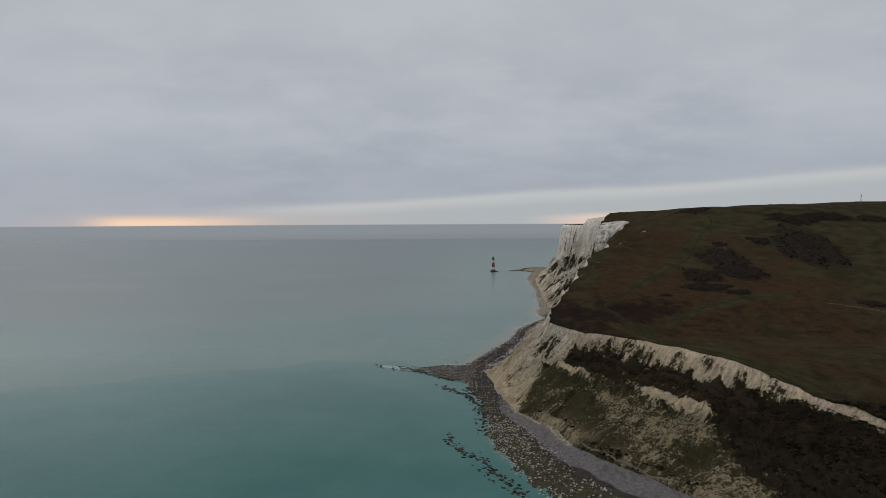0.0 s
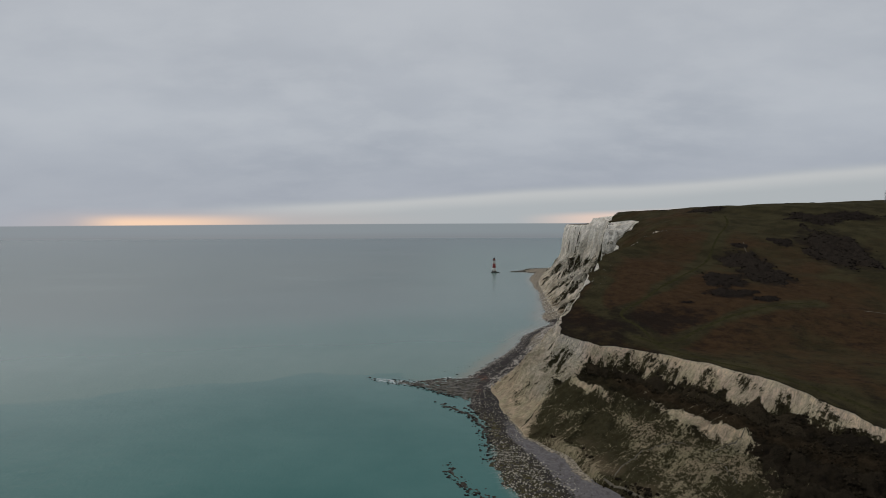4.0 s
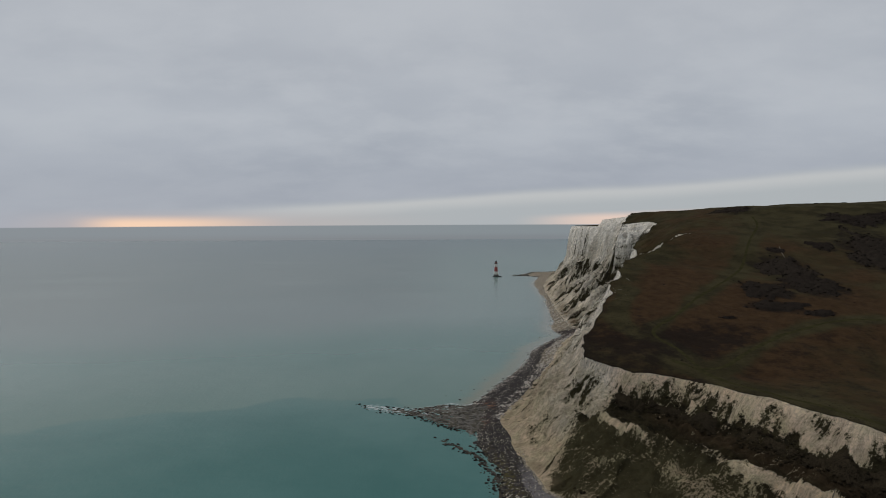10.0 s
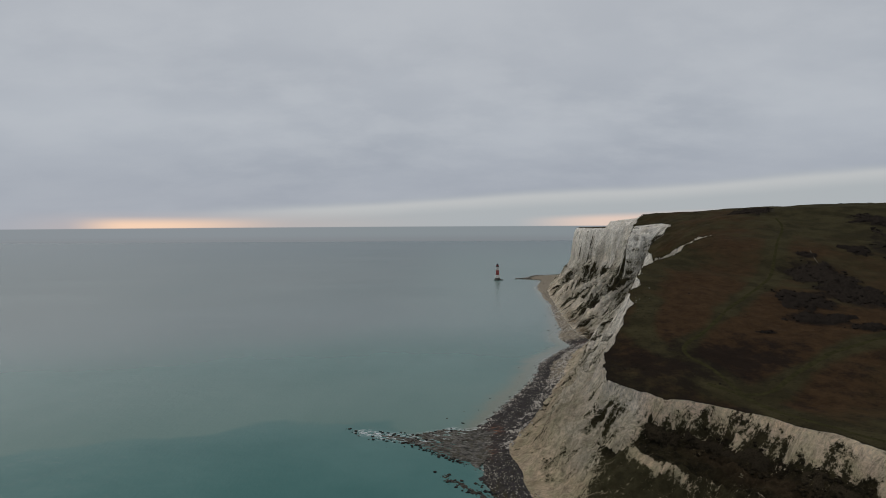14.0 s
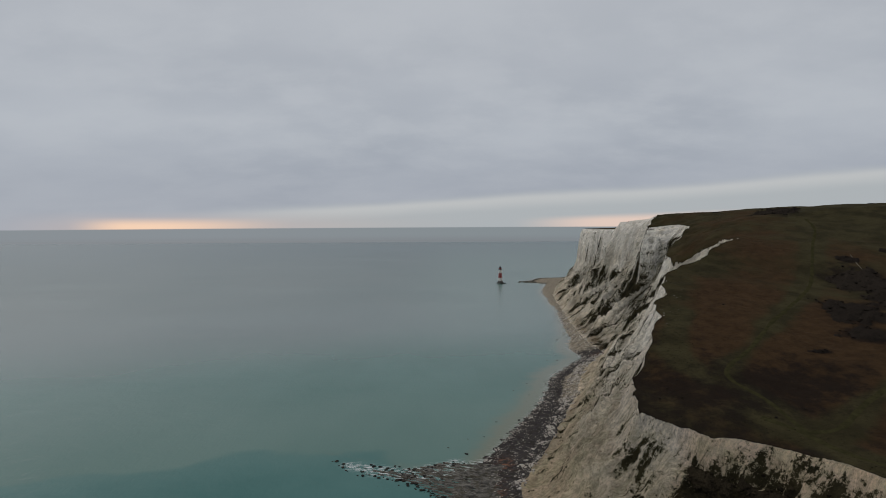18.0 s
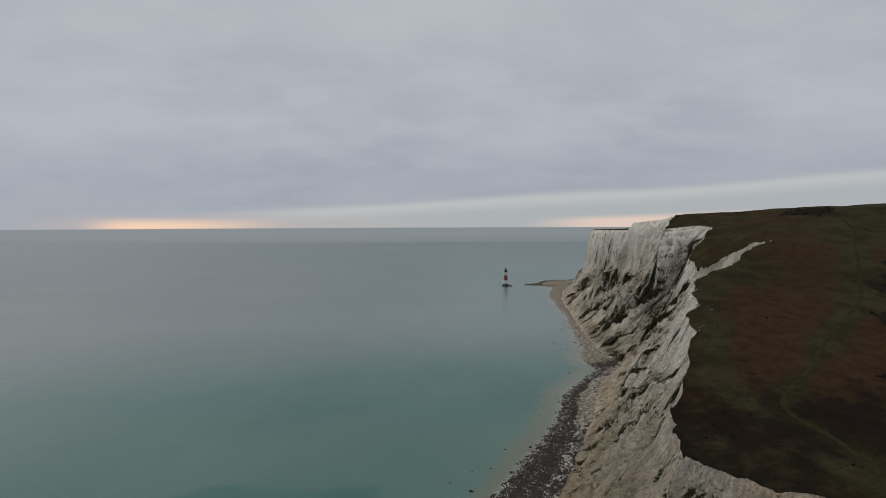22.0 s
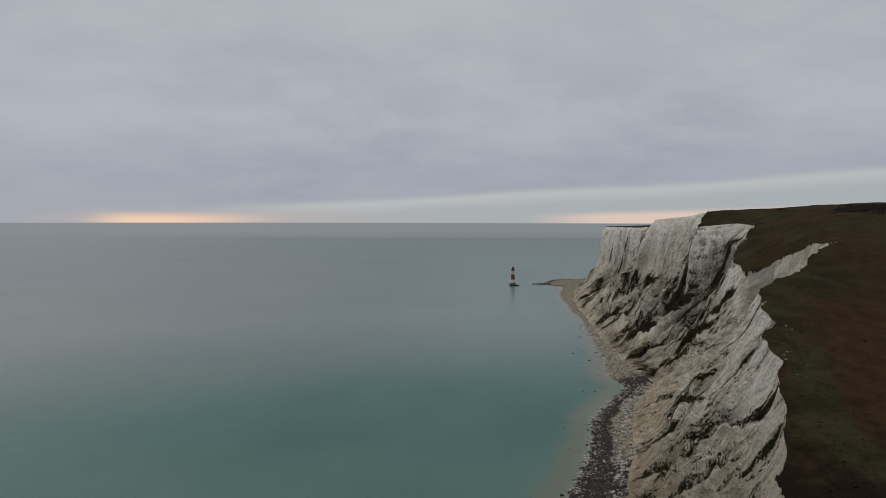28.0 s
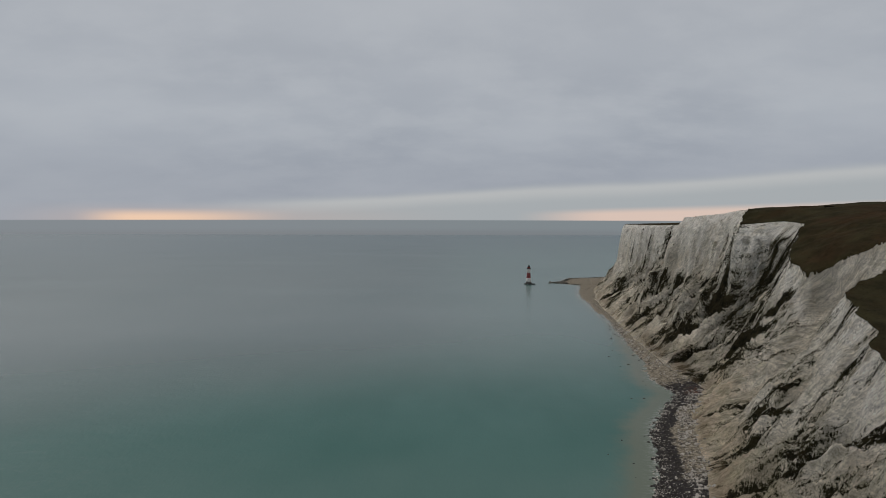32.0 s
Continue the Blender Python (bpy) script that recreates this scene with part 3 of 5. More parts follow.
def sheet(name, faces, xyz, material, masks, tris=()):
    """A mesh of quads (and triangles) picked from a grid of points, with its masks as attributes."""
    tris = np.asarray(tris, np.int64).reshape(-1, 3)
    corners = np.r_[faces.ravel(), tris.ravel()]
    used, inverse = np.unique(corners, return_inverse=True)
    mesh = bpy.data.meshes.new(name)
    mesh.vertices.add(len(used))
    mesh.vertices.foreach_set("co", xyz[used].astype(np.float32).ravel())
    mesh.loops.add(corners.size)
    mesh.loops.foreach_set("vertex_index", inverse.astype(np.int32).ravel())
    mesh.polygons.add(len(faces) + len(tris))
    mesh.polygons.foreach_set("loop_start", np.r_[np.arange(0, faces.size, 4), faces.size + np.arange(0, tris.size, 3)].astype(np.int32))
    mesh.polygons.foreach_set("use_smooth", np.ones(len(faces) + len(tris), bool))
    for key, values in masks.items():
        values = np.asarray(values)
        if values.shape[-1] == 3:
            a = mesh.attributes.new(key, "FLOAT_VECTOR", "POINT")
            a.data.foreach_set("vector", values.reshape(-1, 3)[used].astype(np.float32).ravel())
        else:
            a = mesh.attributes.new(key, "FLOAT", "POINT")
            a.data.foreach_set("value", values.ravel()[used].astype(np.float32))
    mesh.materials.append(material)
    mesh.update(calc_edges=True)
    mesh.validate()
    return new(name, mesh)


def grid_faces(nx, ny):
    j, i = np.mgrid[0:ny - 1, 0:nx - 1]
    a = (j * nx + i).ravel()
    return np.stack([a, a + 1, a + nx + 1, a + nx], 1)


FACES = grid_faces(len(GX), len(GY))
XYZ = np.stack([MX.ravel(), MY.ravel(), MZ.ravel()], 1)


def kinds(faces):
    return np.where(SD_RIM.ravel()[faces].mean(1) > 0, 3, np.where(SD_FOOT.ravel()[faces].mean(1) > 0, 2, 1))


def straddles(field):
    at = field.ravel()[FACES]
    return (at.min(1) < 0) & (at.max(1) > 0)


# the faces that the rim or the foot crosses are cut along the diagonal that follows it
SPLIT = straddles(SD_RIM) | straddles(SD_FOOT)
rim_cut, foot_cut = np.abs(SD_RIM.ravel()[FACES[SPLIT]]), np.abs(SD_FOOT.ravel()[FACES[SPLIT]])
cut_at = np.where(straddles(SD_RIM)[SPLIT][:, None], rim_cut, foot_cut)
first = (cut_at[:, 0] + cut_at[:, 2] < cut_at[:, 1] + cut_at[:, 3])[:, None]
quad = FACES[SPLIT]
TRIS = np.vstack([np.where(first, quad[:, [0, 1, 2]], quad[:, [0, 1, 3]]), np.where(first, quad[:, [0, 2, 3]], quad[:, [1, 2, 3]])])
FACES = FACES[~SPLIT]
TRI_KIND, KIND = kinds(TRIS), kinds(FACES)
KIND = np.where(XYZ[FACES, 2].max(1) < -2.5, -1, KIND)
tau, s_along, under = MASK["tau"], MASK["s"], MASK["under"]
bend = MASK["bend"]
braid = fbm(bend / 5.5, tau * 2.6, 3, 26, 0.6)
chute = 0.50 * fbm(bend / 26, tau * 2.0, 3, 41, 0.55) + 0.36 * fbm(bend / 9, tau * 2.4, 3, 42, 0.6) + 0.42 * braid
gully = step(-MASK["rib"], -0.1, 0.45)
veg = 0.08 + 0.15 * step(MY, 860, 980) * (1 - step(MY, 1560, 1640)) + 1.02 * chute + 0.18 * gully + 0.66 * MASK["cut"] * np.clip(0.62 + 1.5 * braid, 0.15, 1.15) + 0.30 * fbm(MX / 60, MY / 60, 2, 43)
clean = step(MY, 1120, 1150) * (1 - step(MY, 1345, 1375)) * step(tau, 0.66, 0.76) + step(MY, 1560, 1640) * step(tau, 0.6, 0.75)
veg = veg + 0.04 * np.exp(-(((MY - 1050) / 90) ** 2)) * step(tau, 0.15, 0.35) - 0.38 * clean - 0.25 * MASK["sheer"] * step(tau, 0.88, 0.94) + 0.02 * step(MY, 1350, 1400) * (1 - step(MY, 1540, 1600)) * step(tau, 0.4, 0.6) - 0.12 * MASK["sheer"] * step(tau, 0.66, 0.78)
veg = veg - 0.22 * np.exp(-(((MX - 138) / 14) ** 2 + ((MY - 690) / 22) ** 2)) - 0.2 * np.exp(-(((MX - 205) / 22) ** 2 + ((MY - 850) / 40) ** 2))
lower = 0.77 - 0.27 * step(MX + 6 * fbm(MX / 20, MY / 20, 2, 55), 104, 120) * step(tau, 0.02, 0.12) + 0.24 * fbm(MX / 14, MY / 14, 4, 44, 0.65) + 0.2 * step(fbm(MX / 40, MY / 40, 2, 50), 0.05, 0.3)
bench = 0.92 + 0.3 * fbm(MX / 22, MY / 22, 3, 47)
scarp = 0.24 + 0.24 * np.exp(-(((MX - 152) / 26) ** 2)) + 0.75 * fbm(MX / 11, MY / 11, 5, 48, 0.62) + 0.45 * (1 - step(tau, 0.86, 0.95)) - 0.22 * step(tau, 0.95, 0.985) + 0.6 * step(MX, 195, 250) * (1 - step(tau, 0.93, 0.98))
wall = step(tau + 0.07 * fbm(MX / 12, MY / 12, 3, 52), 0.87, 0.915)
veg_under = np.where(MASK["tw"] < 0.57, lower, bench) * (1 - wall) + scarp * wall
lobes = np.maximum(np.exp(-(((MX - 104) / 12) ** 4)), np.exp(-(((MX - 158) / 19) ** 4)))
crest = np.exp(-((MASK["tw"] - 0.525 + 0.03 * fbm(MX / 5, MY / 5, 2, 58)) / 0.024) ** 2) * lobes
veg_under = veg_under + 0.42 * np.exp(-((MASK["tw"] - 0.52) / 0.06) ** 2) * (1 - lobes) - 0.75 * crest + 0.32 * step(MX - 0.8 * np.clip(MY - 395, 0, 200), 158, 182) * (1 - wall)
veg = veg - 0.06 * (1 - step(MY, 600, 680)) + 0.07 * step(MY, 620, 680) * (1 - step(MY, 1000, 1060))
greened = (1 - step(MY + 0.25 * MX, 545, 580)) * step(MX - 66 - 0.58 * (MY - 488) + 6 * fbm(MX / 15, MY / 15, 2, 18), -6, 6)
greened = np.where(tau < 0.6, np.maximum(greened, under), under)
veg = veg - 0.5 * step(MX + 0.3 * (880 - MY), 222, 240) * step(MY, 775, 800) * (1 - step(MY, 900, 925))
veg_under = veg_under + 0.5 * np.exp(-(((MX - 145) / 12) ** 2 + ((MY - 352) / 14) ** 2))
spur = (1 - greened) * (1 - step(MY, 610, 650))
veg = veg * (1 - greened) + veg_under * greened + spur * (0.26 * fbm(bend / 5, tau * 4.0, 3, 62, 0.6) - 0.07)
veg = veg - 0.35 * (1 - step(tau, 0.0, 0.07)) * (1 - under) - 0.4 * np.exp(-((tau - 0.02) / 0.03) ** 2) * under * (1 - step(MY, 345, 372) + step(MY, 378, 395) * (1 - step(MY, 495, 520)))
tan_ = 0.12 + 0.75 * under * (1 - 0.5 * step(MX, 160, 190)) + 0.55 * (1 - step(tau + 0.2 * fbm(MX / 40, MY / 40, 3, 56), 0.1, 0.55)) * (1 - 0.5 * step(MY, 900, 1000)) + 0.4 * (1 - step(MY, 560, 700))
fresh = step(tau + 0.10 * fbm(MX / 10, MY / 10, 3, 57), 0.72, 0.95)
bench_grass = under * np.exp(-((tau - 0.76) / 0.065) ** 2) * step(MX, 118, 135)
stain_shade = np.exp(-(((MY - 1045) / 55) ** 4)) * step(tau, 0.45, 0.6) * (1 - step(tau, 0.90, 0.97)) + 0.5 * step(MY, 1350, 1400) * (1 - step(MY, 1560, 1620)) * step(tau, 0.35, 0.5)
stain_shade = stain_shade + 0.9 * np.exp(-((tau - 0.09) / 0.08) ** 2) * step(MY, 925, 960) * (1 - step(MY, 1120, 1180))
# farther along: dirty chalk and painted shade together, broken up by noise
stain_shade = stain_shade + 0.42 * step(MY, 820, 940) * step(fbm(MX / 24, MY / 24, 4, 66, 0.6), -0.25, 0.35) * (1 - 0.7 * step(tau, 0.9, 0.97))
stain_shade = stain_shade + 0.9 * np.exp(-(((MX - 132) / 5) ** 2 + ((MY - 688) / 6) ** 2))
lean = MASK["sheer"] * step(tau, 0.35, 0.6)
FLOW = np.stack([bend + 0.45 * lean * (MZ - 60), 18 * tau + (0.06 + 0.20 * lean) * MZ, 0.05 * MY], -1)
ochre = np.exp(-((tau - 0.06) / 0.06) ** 2) * step(fbm(MX / 30, MY / 30, 2, 45), -0.1, 0.3)
TRACKS = {"main": [(166, 531), (162, 559), (154, 576), (154, 586), (163, 597), (183, 616), (219, 658), (267, 709), (297, 749), (345, 828), (383, 888), (398, 930)],
          "cross": [(166, 531), (183, 534), (210, 555), (233, 570), (250, 580), (300, 600), (335, 605)],
          "edge": [(152, 545), (165, 530), (176, 506), (196, 468), (216, 428), (240, 392)],
          "faint": [(163, 675), (146, 640), (136, 615), (134, 597), (142, 582), (154, 580)]}
trod = np.zeros(MX.shape)
plot = (MX > 100) & (MX < 450) & (MY > 360) & (MY < 980)
for line in TRACKS.values():
    trod[plot] = np.maximum(trod[plot], np.exp(-((nearest([(*p, 0) for p in line], MX[plot], MY[plot])[0] / 8.5) ** 2)))
bracken = 0.44 + 0.5 * np.exp(-(((MX - 185) / 75) ** 2 + ((MY - 600) / 55) ** 2)) - 0.45 * np.exp(-(((MASK["d_rim"] - 14) / 14) ** 2)) * step(MY, 640, 680) * (1 - step(MY, 760, 800)) + 0.34 * np.exp(-(((MX - 200) / 90) ** 2 + ((MY - 690) / 130) ** 2)) + 0.42 * fbm(MX / 120, MY / 120, 3, 46) - 0.25 * np.exp(-MASK["d_rim"] / 14) - 0.45 * step(MX, 350, 500) - 0.2 * step(MY, 830, 960) * step(MX, 380, 440) - 1.0 * trod + 0.25 * np.exp(-(((MX - 330) / 90) ** 2 + ((MY - 580) / 50) ** 2))
pale = 0.95 * (1 - step(MY, 440, 545)) * step(MASK["share"] + 0.05 * fbm(MX / 14, MY / 14, 2, 61), 0.53, 0.68) + 0.1
weed = (1 - step(MY, 480, 560)) * (1 - step(MASK["share"], 0.35, 0.6)) + 0.2
talus = 0.85 * step(MASK["share"], 0.84, 0.96) * step(MY, 380, 400) * (1 - step(MY, 500, 530)) + 0.95 * step(MY, 930, 1010) + 0.12 * step(MY, 620, 700) + 0.75 * step(MASK["share"] + 0.2 * fbm(MX / 12, MY / 12, 2, 60), 0.36, 0.62) * step(MY, 730, 790) * (1 - step(MY, 880, 920))
rust = 1.1 * np.exp(-(((MX - 26) / 6) ** 2 + ((MY - 592) / 11) ** 2)) + 1.1 * np.exp(-(((MX - 37) / 5) ** 2 + ((MY - 631) / 10) ** 2)) + 0.7 * np.exp(-(((MX - 175) / 10) ** 2 + ((MY - 935) / 12) ** 2))
# gorse thickets on the down: place, half widths, lean, height
THICKETS = [
    (452, 768, 36, 82, -14, 2.6, "large dark gorse thicket covering a hollow of the down"),
    (333, 740, 26, 36, -15, 2.2, "dark ragged gorse thicket on the slope"),
    (327, 685, 28, 36, -12, 2.2, "dark spreading gorse thicket on the slope"),
    (281, 670, 22, 27, -10, 2.0, "dark gorse thicket beside the track"),
    (268, 632, 25, 13, -5, 1.8, "long dark gorse thicket low on the slope"),
    (295, 616, 13, 8, 0, 1.6, "small dark gorse thicket low on the slope"),
    (220, 610, 7, 3, 0, 1.2, "small lone gorse bush on the brown slope"),
    (352, 788, 9, 10, 0, 1.7, "small round gorse thicket on the slope"),
    (408, 797, 14, 18, -20, 2.0, "dark gorse thicket on the upper slope"),
    (498, 888, 34, 26, -18, 2.4, "wide dark gorse thicket under the hill crest"),
    (552, 890, 32, 22, -18, 2.4, "dark gorse thicket under the hill crest"),
    (604, 872, 20, 16, -15, 2.3, "dark gorse thicket under the hill crest"),
    (412, 592, 14, 9, 0, 1.8, "dark gorse thicket beside the chalk footpath"),
    (396, 985, 26, 40, -20, 2.2, "dark gorse thicket on the skyline")]
# darker ground: broad patches, low slopes, the rim and round each thicket
dark_ground = 0.35 * np.exp(-(((MX - 350) / 90) ** 2 + ((MY - 960) / 70) ** 2)) + 0.45 * np.exp(-(((MX - 165) / 70) ** 2 + ((MY - 572) / 30) ** 2)) + (0.36 * (1 - step(MY, 540, 780)) - 0.08 * step(MY, 800, 1000)) * (1 - 0.6 * trod) + 0.22 * np.exp(-MASK["d_rim"] / 12) * (1 - step(MY, 780, 900))
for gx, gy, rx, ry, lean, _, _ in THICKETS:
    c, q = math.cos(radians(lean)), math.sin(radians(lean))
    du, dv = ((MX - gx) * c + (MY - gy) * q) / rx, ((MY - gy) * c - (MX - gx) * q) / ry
    dark_ground = np.maximum(dark_ground, np.exp(-((du * du + dv * dv) / 1.3)))
thorn = under * (1 - wall) * step(MX - 0.8 * np.clip(MY - 395, 0, 200), 156, 178) * (1 - 0.8 * bench_grass)
cliff = tagged(sheet("cliff", FACES[KIND == 2], XYZ, CHALK, tris=TRIS[TRI_KIND == 2], masks=dict(veg=veg, thorn=thorn, muddy=0.55 * (1 - step(tau + 0.15 * fbm(MX / 25, MY / 25, 3, 59), 0.08, 0.42)) * step(MY, 600, 700) * (1 - 0.45 * step(MY, 950, 1050)), ochre=ochre, tan=np.clip(tan_, 0, 1), bench=bench_grass, stain_shade=stain_shade, flow=FLOW, fresh=fresh * (1 - 0.55 * under) * (1 - 0.8 * step(MX + 0.3 * (880 - MY), 222, 240) * step(MY, 775, 800) * (1 - step(MY, 900, 925))), mottle=0.32 * spur + 0.40 * (1 - greened) * step(MY, 610, 650) * (1 - step(MY, 700, 760)) * (1 - step(tau, 0.35, 0.6)) + greened * (1 - step(tau, 0.5, 0.6)) * (1 - crest) + 0.42 * under * wall * (1 - step(tau, 0.93, 0.99)))), "crumbling white chalk cliff with weeds in its gullies", "cliff", kind="structure")
downland = tagged(sheet("ground", FACES[KIND == 3], XYZ, TURF, dict(bracken=bracken, dark_ground=dark_ground), TRIS[TRI_KIND == 3]), "brown winter turf of the down above the cliff", "grassland", kind="structure")
beach = tagged(sheet("beach", FACES[(KIND == 1) | (KIND == 0)], XYZ, SHINGLE, dict(pale=pale, weed=weed, rust=rust, talus=talus), TRIS[TRI_KIND <= 1]), "grey shingle beach at the foot of the chalk cliff", "beach", kind="structure")


LEDGE_ROOT, LEDGE_TIP = np.array([30.0, 590.0]), np.array([-74.0, 640.0])
LEDGE_AXIS = (LEDGE_TIP - LEDGE_ROOT) / np.linalg.norm(LEDGE_TIP - LEDGE_ROOT)
LEDGE_SIDE = np.array([LEDGE_AXIS[1], -LEDGE_AXIS[0]])


def ledge_inside(u, v):
    """How far a place lies inside the ledge, from its lengths along and across the beds."""
    wob = 2.2 * fbm(u / 14, v / 9, 3, 81)
    near = np.interp(u, [0, 5, 28, 56, 81, 104], [30, 24.5, 19, 7.5, 6, 0.5]) + wob
    far = np.interp(u, [0, 25, 46, 58, 68, 86, 104], [45, 38, 30, 16, 5, 3, 1]) + wob
    return np.minimum(v + near, far - v) - 40 * (u < -4) - np.clip(u - 102, 0, 99)


def build_sea():
    gx = spaced((-9000, -1500, 500), (-1500, -300, 60), (-300, -110, 6), (-110, 60, 2.5), (60, 420, 5), (420, 9000, 400))
    gy = spaced((-3000, 0, 300), (0, 200, 20), (200, 580, 6), (580, 680, 2.5), (680, 1300, 5), (1300, 2000, 20), (2000, 12000, 500))
    x, y = np.meshgrid(gx, gy)
    d, _, _, inside = nearest(WATER, x, y)
    d = np.where(inside, 0, d)
    front = 628 + 0.42 * np.clip(x + 80, -420, 0) + 40 * np.clip(-60 - x, 0, 80) / 80 + 62 * fbm(x / 150, y / 170, 4, 51)
    silt = 0.7 * step(y - front, -10, 14) + 0.3 * step(y - front, -70, 0)
    swirl = 60 * fbm(x / 160, y / 160, 3, 85)
    green = step(y + swirl, 660, 900) * (1 - step(y + swirl - 0.35 * np.clip(x, -400, 0), 940, 1300))
    drab = step(y + swirl - 0.35 * np.clip(x, -400, 0), 900, 1200) * (1 - 0.8 * step(x, -160, 120))
    shore = np.exp(-d / 16) * (0.55 + 0.65 * step(y, 560, 640)) + 0.40 * np.exp(-d / 42) * step(y, 630, 720) * (1 - step(y, 1000, 1300))
    u = (x - LEDGE_ROOT[0]) * LEDGE_AXIS[0] + (y - LEDGE_ROOT[1]) * LEDGE_AXIS[1]
    v = (x - LEDGE_ROOT[0]) * LEDGE_SIDE[0] + (y - LEDGE_ROOT[1]) * LEDGE_SIDE[1]
    wash = step(ledge_inside(u, v) + 4 * fbm(x / 12, y / 12, 3, 84), -7, 2) * step(u + 0.5 * v, 25, 55)
    shore = shore + 0.55 * np.exp(-((v / 26) ** 2)) * step(u, -10, 30) * (1 - step(u, 120, 190)) * step(v, -2, 12)
    foam = np.exp(-d / 2.5) * 0.55 * (0.4 + 0.6 * step(y, 560, 600)) + 1.0 * wash * step(v + 0.25 * u, 4, 16)
    xyz = np.stack([x.ravel(), y.ravel(), 0 * x.ravel()], 1)
    ob = sheet("water", grid_faces(len(gx), len(gy)), xyz, SEA, dict(silt=silt, green=green, drab=drab, shore=shore, foam=foam, deep=step(y - 0.45 * x + 150 * fbm(x / 500, y / 900, 2, 86), 1500, 4600)))
    return tagged(ob, "calm turquoise and milky grey sea", "sea", kind="structure")


build_sea()

# ---- helpers for things ----


def mesh_of(name, verts, faces, material, smooth=False):
    mesh = bpy.data.meshes.new(name)
    mesh.from_pydata(verts, [], faces)
    mesh.materials.append(material)
    if smooth:
        mesh.polygons.foreach_set("use_smooth", np.ones(len(mesh.polygons), bool))
    mesh.update()
    return mesh


def part(name, bm, material, parent, label="", smooth=False):
    """Links a bmesh as one mesh object under a thing or a part."""
    mesh = bpy.data.meshes.new(name)
    bm.to_mesh(mesh)
    bm.free()
    mesh.materials.append(material)
    if smooth:
        mesh.polygons.foreach_set("use_smooth", np.ones(len(mesh.polygons), bool))
    ob = new(name, mesh)
    ob.parent = parent
    return tagged(ob, label) if label else ob


def turned(profile, segments=40, caps=True):
    """A body of revolution from (radius, height) pairs."""
    bm = bmesh.new()
    rings = []
    for r, z in profile:
        rings.append([bm.verts.new((r * math.cos(2 * math.pi * i / segments), r * math.sin(2 * math.pi * i / segments), z)) for i in range(segments)])
    for a, b in zip(rings[:-1], rings[1:]):
        for i in range(segments):
            bm.faces.new((a[i], a[(i + 1) % segments], b[(i + 1) % segments], b[i]))
    if caps:
        bm.faces.new(rings[-1])
        bm.faces.new(list(reversed(rings[0])))
    return bm


def boxed(sx, sy, sz, m=Matrix(), bevel=0.0):
    bm = bmesh.new()
    bmesh.ops.create_cube(bm, size=1.0, matrix=m @ Matrix.Diagonal((sx, sy, sz, 1)))
    if bevel:
        bmesh.ops.bevel(bm, geom=bm.edges[:], offset=bevel, segments=2, affect="EDGES")
    return bm


def joined(*pieces):
    out = bmesh.new()
    for bm in pieces:
        mesh = bpy.data.meshes.new("piece")
        bm.to_mesh(mesh)
        bm.free()
        out.from_mesh(mesh)
        bpy.data.meshes.remove(mesh)
    return out


def lumps(detail, count, rough, seed, flat=1.0):
    """A few shapes of a lump (stone or clump), as point and face arrays of unit size."""
    out = []
    rng = np.random.RandomState(seed)
    for k in range(count):
        bm = bmesh.new()
        bmesh.ops.create_icosphere(bm, subdivisions=detail, radius=1.0)
        pts = np.array([v.co[:] for v in bm.verts])
        faces = np.array([[v.index for v in f.verts] for f in bm.faces])
        bm.free()
        shift = rng.uniform(-50, 50, 3)
        push = np.array([1 + rough * noise.noise(Vector(p * 1.7 + shift)) * 1.6 + 0.5 * rough * rng.uniform(-1, 1) for p in pts])
        pts = pts * push[:, None] * np.array([1, rng.uniform(0.65, 1.0), flat * rng.uniform(0.6, 0.95)])
        out.append((pts, faces))
    return out


def strewn(name, shapes, places, sizes, material, seed, smooth=False, sink=0.25):
    """Many lumps, laid at their places, in one mesh."""
    rng = np.random.RandomState(seed)
    verts, faces, base = [], [], 0
    for (x, y, z), size in zip(places, sizes):
        pts, fc = shapes[rng.randint(len(shapes))]
        a = rng.uniform(0, 2 * np.pi)
        c, s = np.cos(a), np.sin(a)
        p = pts * size
        p = np.stack([p[:, 0] * c - p[:, 1] * s + x, p[:, 0] * s + p[:, 1] * c + y, p[:, 2] + z + size * sink], 1)
        verts.append(p)
        faces.append(fc + base)
        base += len(p)
    v, f = np.vstack(verts), np.vstack(faces)
    mesh = bpy.data.meshes.new(name)
    mesh.vertices.add(len(v))
    mesh.vertices.foreach_set("co", v.astype(np.float32).ravel())
    mesh.loops.add(f.size)
    mesh.loops.foreach_set("vertex_index", f.astype(np.int32).ravel())
    mesh.polygons.add(len(f))
    mesh.polygons.foreach_set("loop_start", np.arange(0, f.size, 3, dtype=np.int32))
    mesh.polygons.foreach_set("use_smooth", np.full(len(f), smooth, bool))
    mesh.materials.append(material)
    mesh.update(calc_edges=True)
    return new(name, mesh)


def grounded(xy):
    xy = np.asarray(xy, float)
    return np.column_stack([xy, height(xy[:, 0], xy[:, 1])])


def plain(name, colour, rough=0.7, spread=0.25, scale=1.0, metal=0.0):
    m = Nodes(name, rough, 0.4)
    m.bsdf.inputs["Metallic"].default_value = metal
    dark = tuple(c * (1 - spread) for c in colour)
    return m.done(m.mix(m.ramp(m.noise(scale, 5, 0.65), 0.35, 0.7), dark, colour), m.noise(scale * 4, 3), 0.2, 0.05)


